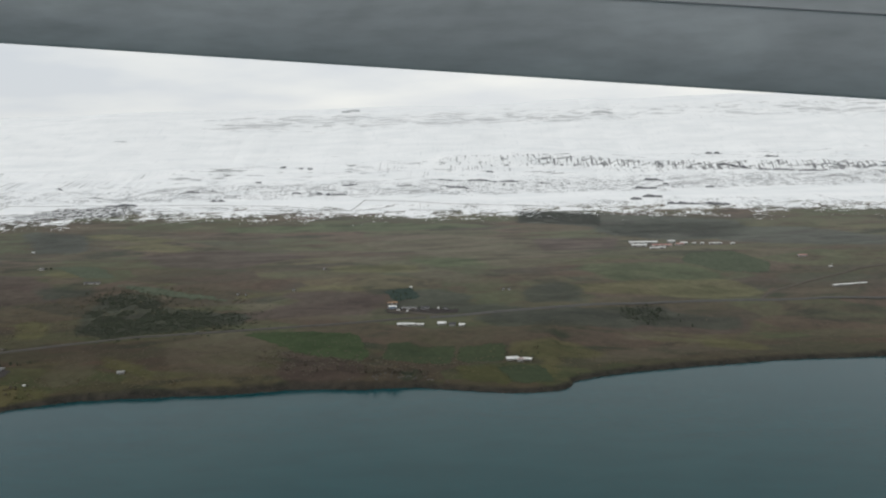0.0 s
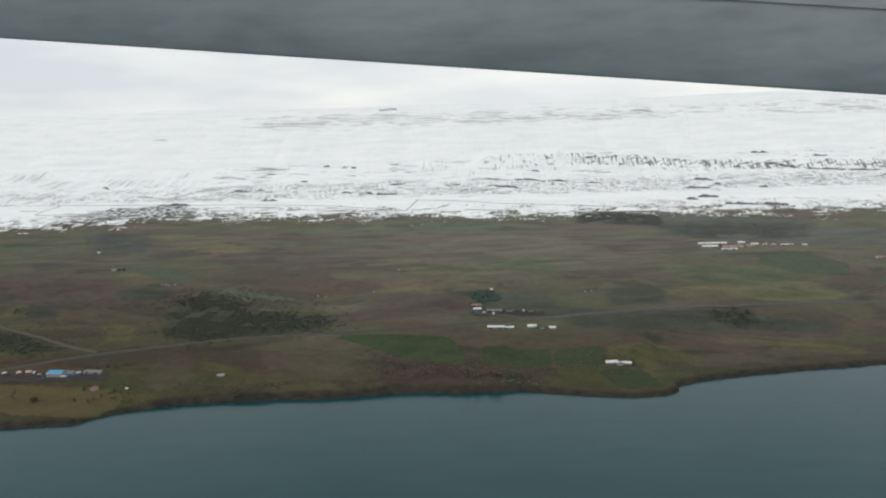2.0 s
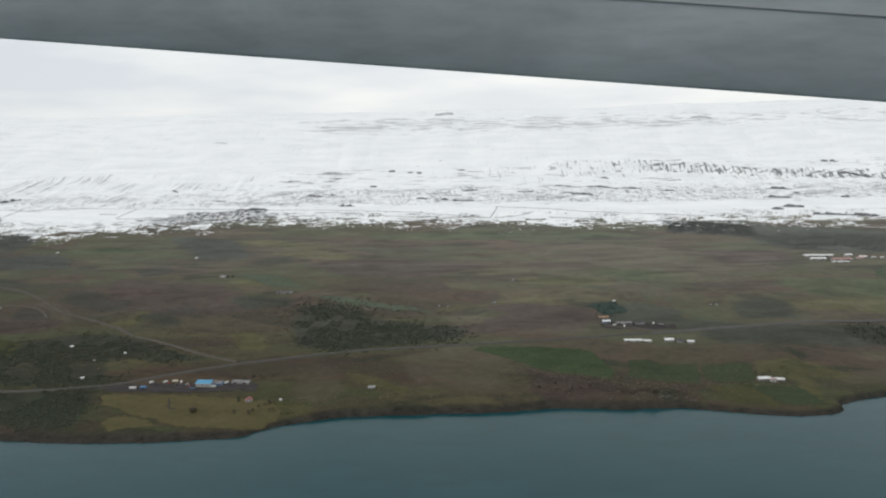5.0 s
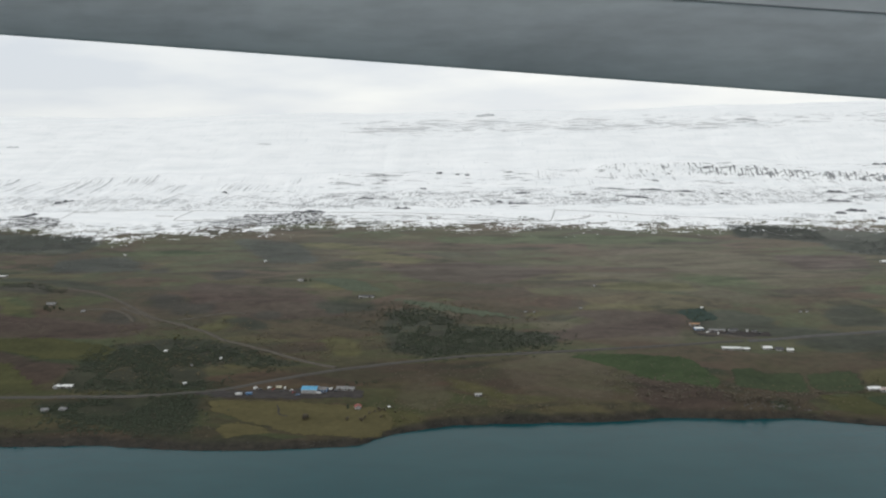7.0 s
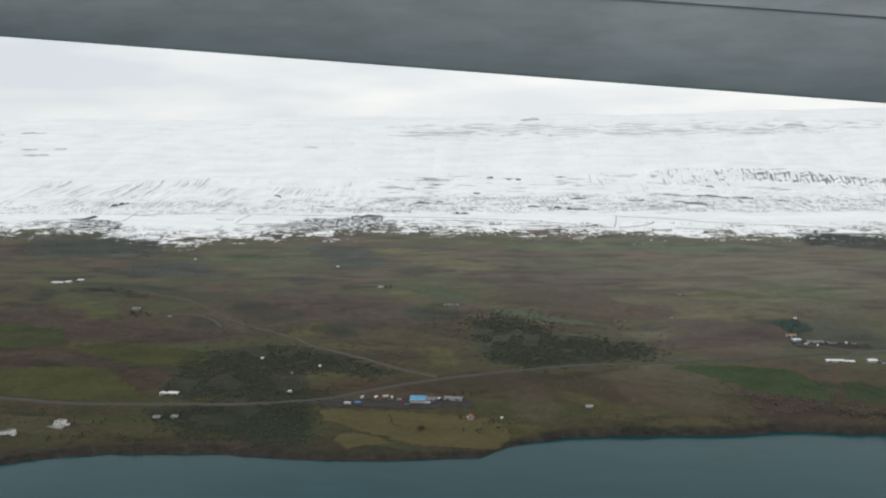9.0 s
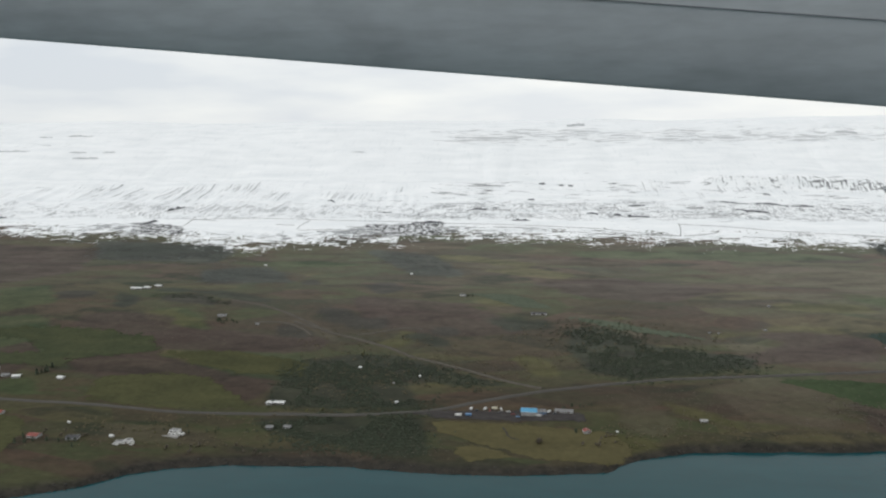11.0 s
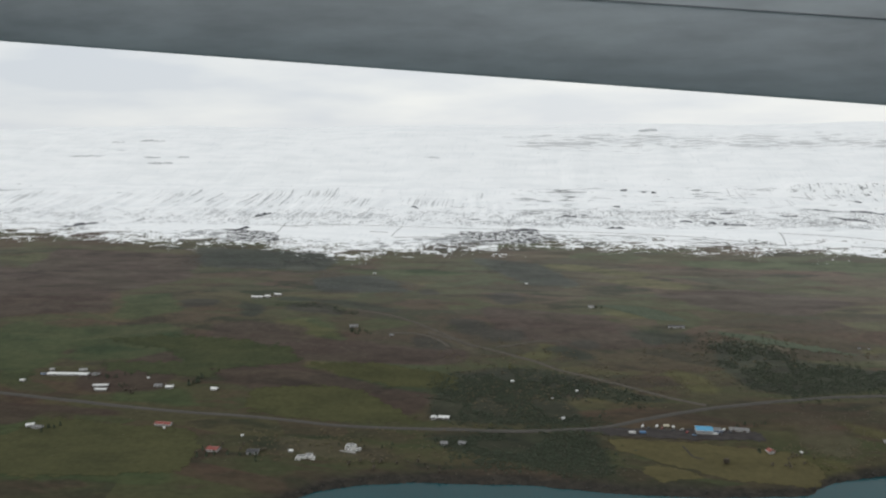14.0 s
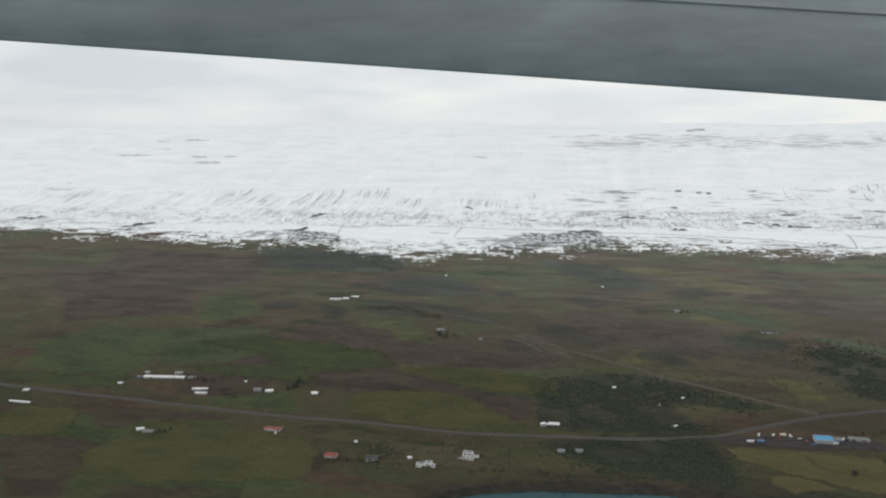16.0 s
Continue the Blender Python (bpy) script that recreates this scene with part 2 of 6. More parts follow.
def flecked_material():
    """Dark turned ground with slivers of snow left on it."""
    m, nt, b = material("snow_flecked_soil", rough=0.95, spec=0.02)
    sliver = grain(nt, place(nt, (0.060, 0.20, 0.0)), 1.0, 4, 0.64, 0.5)
    crumb = grain(nt, place(nt, (0.17, 0.13, 0.0)), 1.0, 4, 0.66, 0.4)
    left = span(nt, maths(nt, "ADD", sliver, crumb), 0.97, 1.06)
    soil = ramp(nt, crumb, (0.3, (0.06, 0.06, 0.06)), (0.7, (0.14, 0.14, 0.14)))
    nt.links.new(blend(nt, left, soil, (0.72, 0.73, 0.74)), b.inputs["Base Color"])
    rag = grain(nt, place(nt, (0.05, 0.16, 0.0)), 1.0, 6, 0.70)
    thin = span(nt, maths(nt, "MULTIPLY_ADD", maths(nt, "SUBTRACT", rag, 0.5), 1.4, attribute(nt, "rim")), 0.86, 0.87)
    nt.links.new(maths(nt, "SUBTRACT", 1.0, thin), b.inputs["Alpha"])
    return m


def water_material():
    m, nt, b = material("fjord_water", (0.005, 0.045, 0.052), 0.16, 0.0, 0.25)
    b.inputs["IOR"].default_value = 1.33
    swell = grain(nt, place(nt, (0.02, 0.05, 0)), 1.0, 3, 0.5, 0.4)
    nt.links.new(ramp(nt, swell, (0.3, (0.004, 0.042, 0.049)), (0.7, (0.006, 0.050, 0.058))), b.inputs["Base Color"])
    chop = grain(nt, place(nt, (0.35, 0.6, 0.4)), 1.0, 5, 0.6)
    bump(nt, b, chop, 0.3, 0.2)
    return m


def paint(name, colour, rough=0.6, dirt=0.25, metal=0.0, ribbed=0.0):
    """Weathered paint; ribbed: the pitch of corrugated sheet, in metres."""
    m, nt, b = material(name, colour, rough, metal, 0.4)
    n = grain(nt, place(nt, (0.6, 0.6, 0.25)), 1.0, 5, 0.6)
    dark = tuple(v * (1 - dirt) * (0.98, 0.96, 0.92)[i] for i, v in enumerate(colour))
    nt.links.new(ramp(nt, n, (0.3, dark), (0.6, colour)), b.inputs["Base Color"])
    if ribbed:
        w = nt.nodes.new("ShaderNodeTexWave")
        w.inputs["Scale"].default_value = 0.314 / ribbed
        nt.links.new(place(nt, (1, 1, 1), True), w.inputs["Vector"])
        bump(nt, b, w.outputs["Fac"], 0.5, 0.05)
    else:
        bump(nt, b, n, 0.15, 0.02)
    return m


def glass_material():
    m, nt, b = material("window_glass", (0.02, 0.025, 0.03), 0.08, 0.0, 0.6)
    return m


def leaf_material(name, a, c):
    """Foliage whose sprays differ a little in tone."""
    m, nt, b = material(name, a, 0.9, 0.0, 0.1)
    g = nt.nodes.new("ShaderNodeNewGeometry")
    o = nt.nodes.new("ShaderNodeObjectInfo")
    mix = maths(nt, "FRACT", maths(nt, "ADD", g.outputs["Random Per Island"], o.outputs["Random"]))
    tint = ramp(nt, mix, (0.0, a), (1.0, c))
    nt.links.new(tint, b.inputs["Base Color"])
    return m


def road_material(name, a, c):
    m, nt, b = material(name, a, 0.9, 0.0, 0.2)
    n = grain(nt, place(nt, (0.15, 0.3, 0.3)), 1.0, 6, 0.6)
    nt.links.new(ramp(nt, n, (0.3, a), (0.7, c)), b.inputs["Base Color"])
    bump(nt, b, n, 0.3, 0.05)
    return m


def airframe_material():
    m, nt, b = material("grey_airframe_paint", (0.3, 0.31, 0.32), 0.42, 0.0, 0.5)
    n = grain(nt, place(nt, (0.8, 1.6, 2.2)), 1.0, 4, 0.55, 0.8)
    s = grain(nt, place(nt, (3.0, 14.0, 14.0)), 1.0, 4, 0.6)
    col = ramp(nt, n, (0.32, (0.43, 0.45, 0.47)), (0.52, (0.51, 0.535, 0.56)), (0.72, (0.57, 0.60, 0.62)))
    nt.links.new(blend(nt, 0.35, col, blend(nt, 1.0, col, ramp(nt, s, (0.3, (0.6, 0.6, 0.6)), (0.6, (1.1, 1.1, 1.1))), "MULTIPLY")), b.inputs["Base Color"])
    return m


GROUND, WATER, GLASS = ground_material(), water_material(), glass_material()
GREEN = meadow_material("mown_green_meadow", (0.040, 0.057, 0.031), (0.056, 0.074, 0.040))
UPGREEN = meadow_material("pale_upland_meadow", (0.082, 0.096, 0.070), (0.096, 0.110, 0.081))
TEAL = meadow_material("teal_netted_planting", (0.036, 0.054, 0.047), (0.054, 0.070, 0.062), 0.1)
CAPE = meadow_material("soft_green_pasture", (0.042, 0.055, 0.034), (0.056, 0.068, 0.041))
DULL = meadow_material("dull_green_meadow", (0.044, 0.053, 0.031), (0.064, 0.069, 0.038), 0.022, 1.7)
OLIVE = meadow_material("yellowed_hay_meadow", (0.076, 0.068, 0.036), (0.098, 0.087, 0.045))
MOSS = meadow_material("mossy_pasture", (0.052, 0.054, 0.029), (0.074, 0.074, 0.037), 0.022, 1.3)
DARKPLOT = flecked_material()
ASPHALT = road_material("worn_asphalt", (0.060, 0.056, 0.050), (0.082, 0.077, 0.068))
PALEROAD = road_material("pale_worn_road", (0.074, 0.073, 0.070), (0.100, 0.098, 0.093))
GRAVEL = road_material("gravel_track", (0.070, 0.062, 0.051), (0.096, 0.086, 0.070))
DITCH = road_material("ditch_bank", (0.20, 0.20, 0.198), (0.42, 0.42, 0.42))
YARD = meadow_material("dark_yard_gravel", (0.042, 0.039, 0.038), (0.068, 0.062, 0.060), 0.12)
WHITE = paint("white_render", (0.38, 0.38, 0.37), 0.7)
VILLAWHITE = paint("bright_white_render", (0.70, 0.70, 0.68), 0.7)
CREAM = paint("cream_render", (0.62, 0.58, 0.46), 0.7)
GREYWALL = paint("grey_render", (0.34, 0.34, 0.34), 0.8)
BLUEWALL = paint("blue_boarding", (0.16, 0.27, 0.45), 0.7)
WHITEROOF = paint("white_sheet_roof", (0.74, 0.75, 0.74), 0.5, 0.3, 0.0, 0.25)
GREYROOF = paint("grey_sheet_roof", (0.20, 0.20, 0.20), 0.55, 0.4, 0.0, 0.25)
SILVERROOF = paint("weathered_silver_roof", (0.32, 0.32, 0.31), 0.55, 0.35, 0.0, 0.25)
DARKROOF = paint("dark_sheet_roof", (0.06, 0.06, 0.065), 0.6, 0.3, 0.0, 0.25)
REDROOF = paint("red_sheet_roof", (0.25, 0.065, 0.05), 0.55, 0.3, 0.0, 0.25)
BRICKROOF = paint("faded_red_roof", (0.36, 0.20, 0.175), 0.6, 0.3, 0.0, 0.25)
PINKROOF = paint("pinkish_sheet_roof", (0.40, 0.32, 0.30), 0.6, 0.3, 0.0, 0.25)
BLUEROOF = paint("bright_blue_sheet_roof", (0.09, 0.31, 0.50), 0.5, 0.15, 0.0, 0.25)
ORANGEROOF = paint("rusty_sheet_roof", (0.33, 0.20, 0.11), 0.7, 0.4, 0.0, 0.25)
TRIM = paint("white_trim", (0.78, 0.78, 0.77), 0.5)
DOOR = paint("dark_door", (0.10, 0.08, 0.07), 0.6)
CONCRETE = paint("concrete", (0.30, 0.295, 0.28), 0.9)
TYRE = paint("tyre_rubber", (0.02, 0.02, 0.02), 0.9)
CARWHITE = paint("white_car_paint", (0.66, 0.66, 0.65), 0.35, 0.3)
CARGREY = paint("grey_car_paint", (0.25, 0.25, 0.245), 0.4, 0.3)
CARDARK = paint("dark_car_paint", (0.05, 0.055, 0.07), 0.3, 0.1)
CARRED = paint("red_car_paint", (0.30, 0.03, 0.03), 0.3, 0.1)
CARBLUE = paint("blue_trailer_paint", (0.12, 0.24, 0.42), 0.4, 0.2)
CONIFER = leaf_material("conifer_needles", (0.047, 0.059, 0.040), (0.061, 0.072, 0.049))
# needles of the far woods, paled and greyed to carry the haze
HAZYWOOD = leaf_material("haze_paled_needles", (0.104, 0.114, 0.106), (0.120, 0.130, 0.120))
BIRCH = leaf_material("bare_birch_twigs", (0.100, 0.088, 0.068), (0.118, 0.101, 0.078))
GORSE = leaf_material("yellow_green_shrub", (0.11, 0.11, 0.05), (0.13, 0.125, 0.06))
RUSSET = leaf_material("autumn_leaves", (0.100, 0.086, 0.054), (0.122, 0.102, 0.062))
BARK = paint("bark", (0.075, 0.06, 0.05), 0.95)
ROCK = road_material("dark_basalt", (0.085, 0.089, 0.097), (0.195, 0.20, 0.21))
PALEROCK = road_material("pale_basalt", (0.40, 0.41, 0.42), (0.64, 0.65, 0.66))
BANKROCK = road_material("weathered_bank_stone", (0.070, 0.066, 0.060), (0.115, 0.110, 0.102))
SHOREROCK = road_material("wet_shore_rock", (0.028, 0.027, 0.025), (0.064, 0.058, 0.050))
AIRFRAME = airframe_material()
SEAM = paint("dark_seam", (0.27, 0.28, 0.30), 0.8)


# ---- mesh tools ----
def part(name, bm, mat, parent=None, label=""):
    me = bpy.data.meshes.new(name)
    bm.to_mesh(me)
    bm.free()
    me.materials.append(mat)
    ob = new(name, me)
    ob.parent = parent
    return tagged(ob, label)


def box(bm, x, y, z, sx, sy, sz, bevel=0.0):
    """A box with its base centre at x, y, z."""
    made = bmesh.ops.create_cube(bm, size=1.0, matrix=Matrix.Translation((x, y, z + sz / 2)) @ Matrix.Diagonal((sx, sy, sz, 1)))
    if bevel:
        edges = {e for v in made["verts"] for e in v.link_edges}
        bmesh.ops.bevel(bm, geom=list(edges), offset=bevel, segments=2, affect="EDGES")
    return bm


def array_mesh(name, verts, faces, mat, smooth_shade=False):
    me = bpy.data.meshes.new(name)
    me.from_pydata(verts, [], faces)
    me.materials.append(mat)
    if smooth_shade:
        me.polygons.foreach_set("use_smooth", [True] * len(me.polygons))
    me.update()
    return me


# ---- land ----
SHORE_X = [-3000, -1300, -1000, -800, -700, -666, -645, -620, -584, -550, -510, -475, -440, -400, -360, -335, -328, -313, -295, -275,
           -240, -163, -124, -75, -35, -11, 17, 40, 62, 71, 77, 97, 128, 181, 241, 300, 600, 1000, 3000]
SHORE_Y = [200, 340, 365, 388, 414, 430, 450, 461, 469, 470, 472, 468, 465, 466, 471, 475, 483, 495, 503, 510,
           514, 519, 527, 524, 527, 520, 513, 510, 513, 518, 533, 543, 553, 564, 575, 578, 600, 640, 800]
INLAND_Y = [300, 500, 556, 596, 622, 675, 737, 790, 870, 960, 1060, 1127, 1250, 1345, 1430, 1450, 1490, 1600, 1750, 1850, 2100, 2600, 3400, 9000]
INLAND_Z = [5, 9, 11.5, 17, 20, 26.5, 41.5, 48.5, 50, 57, 70, 81, 93, 102, 119, 128, 133, 180, 236, 250, 258, 250, 260, 260]
BANK_D = [-900, -400, -20, 0, 4, 15, 37, 57, 75, 95, 120, 200, 6000]
BANK_Z = [-30, -30, -3, 0, 2.5, 4, 5.5, 8.2, 13.5, 20, 27, 60, 3000]


def smooth(a, b, v):
    f = np.clip((v - a) / (b - a), 0, 1)
    return f * f * (3 - 2 * f)


def base_height(x, y):
    """The lie of the land: shore bank, fields, snow slopes."""
    d = y - np.interp(x, SHORE_X, SHORE_Y)
    bank = np.interp(d, BANK_D, BANK_Z)
    bluff = smooth(-320, -270, x) * (1 - smooth(-60, -20, x))
    bank = np.where(bank > 0, bank * (1 + 0.7 * bluff), bank)
    inland = np.interp(y - 40 * smooth(120, 260, x) * (1 - smooth(760, 860, y)), INLAND_Y, INLAND_Z)
    return np.minimum(inland, bank)


TABLE = np.random.RandomState(7).rand(256, 256)


def lattice(x, y):
    """Smooth noise from 0 to 1 with unit cells."""
    x, y = np.asarray(x, float), np.asarray(y, float)
    i, j = np.floor(x).astype(int), np.floor(y).astype(int)
    u, v = x - i, y - j
    u, v = u * u * (3 - 2 * u), v * v * (3 - 2 * v)
    a, b = TABLE[i % 256, j % 256], TABLE[(i + 1) % 256, j % 256]
    c, d = TABLE[i % 256, (j + 1) % 256], TABLE[(i + 1) % 256, (j + 1) % 256]
    return (a * (1 - u) + b * u) * (1 - v) + (c * (1 - u) + d * u) * v


def layers(x, y, size, count=4):
    total, amp = 0.0, 0.5
    for n in range(count):
        total = total + amp * (lattice(x / size + 17.3 * n, y / size + 9.1 * n) - 0.5)
        size, amp = size / 2.1, amp / 2
    return total


def foot_ribs(x, y):
    """Leaning gullies at the foot of the snow slopes: their cross-section, and where they are."""
    lean = x - 0.08 * (y - 1250)
    rib = np.abs(lattice(lean / 19 + 1.2 * lattice(x / 60, y / 120), y / 150) - 0.5) * 2
    west = 1 - smooth(-620, -480, x)
    foot = smooth(1195, 1225, y) * (1 - smooth(1310 + 60 * west, 1420 + 110 * west, y)) * (0.35 + 0.65 * west)
    return rib, foot


def height(x, y):
    x, y = np.asarray(x, float), np.asarray(y, float)
    z = base_height(x, y)
    d = y - np.interp(x, SHORE_X, SHORE_Y)
    z = z + smooth(8, 60, d) * (1 - smooth(1000, 1200, y)) * 3.0 * layers(x, y, 90, 4)
    z = z + smooth(-2, 4, d) * (1 - smooth(10, 30, d)) * 2.0 * layers(x, y, 14, 3)
    hill = smooth(1160, 1330, y)
    rib, foot = foot_ribs(x, y)
    z = z + foot * (rib * 5.0 - 2.2) * (0.5 + lattice(x / 70, y / 70))
    gully = np.abs(lattice(x / 55 + 1.5 * lattice(x / 120, y / 200), y / 260) - 0.5) * 2
    z = z + hill * (gully * 3.0 - 1.2) * (1 - smooth(1800, 2000, y)) + hill * 12.0 * layers(x, y, 260, 5)
    z = z + smooth(1340, 1400, y) * (1 - smooth(1900, 2000, y)) * 2.2 * (lattice(x / 300, y / 21 + 0.8 * lattice(x / 90, y / 90)) - 0.5)
    brow = 1452 - 0.17 * x + 18 * smooth(60, 160, x) * (1 - smooth(240, 330, x)) + 10 * layers(x, y * 0, 80, 3)
    z = z + smooth(-110, -10, x) * (0.75 + layers(x, y, 120, 3)) * 14.0 * smooth(brow - 20, brow + 3, y) * (1 - smooth(brow + 15, brow + 130, y))
    z = z + smooth(1650, 1800, y) * 26.0 * layers(x + 300, y * 0.5, 420, 4)
    return z


def spaced(*runs):
    out = []
    for a, b, step in runs:
        out += list(np.arange(a, b, step))
    return np.array(out)


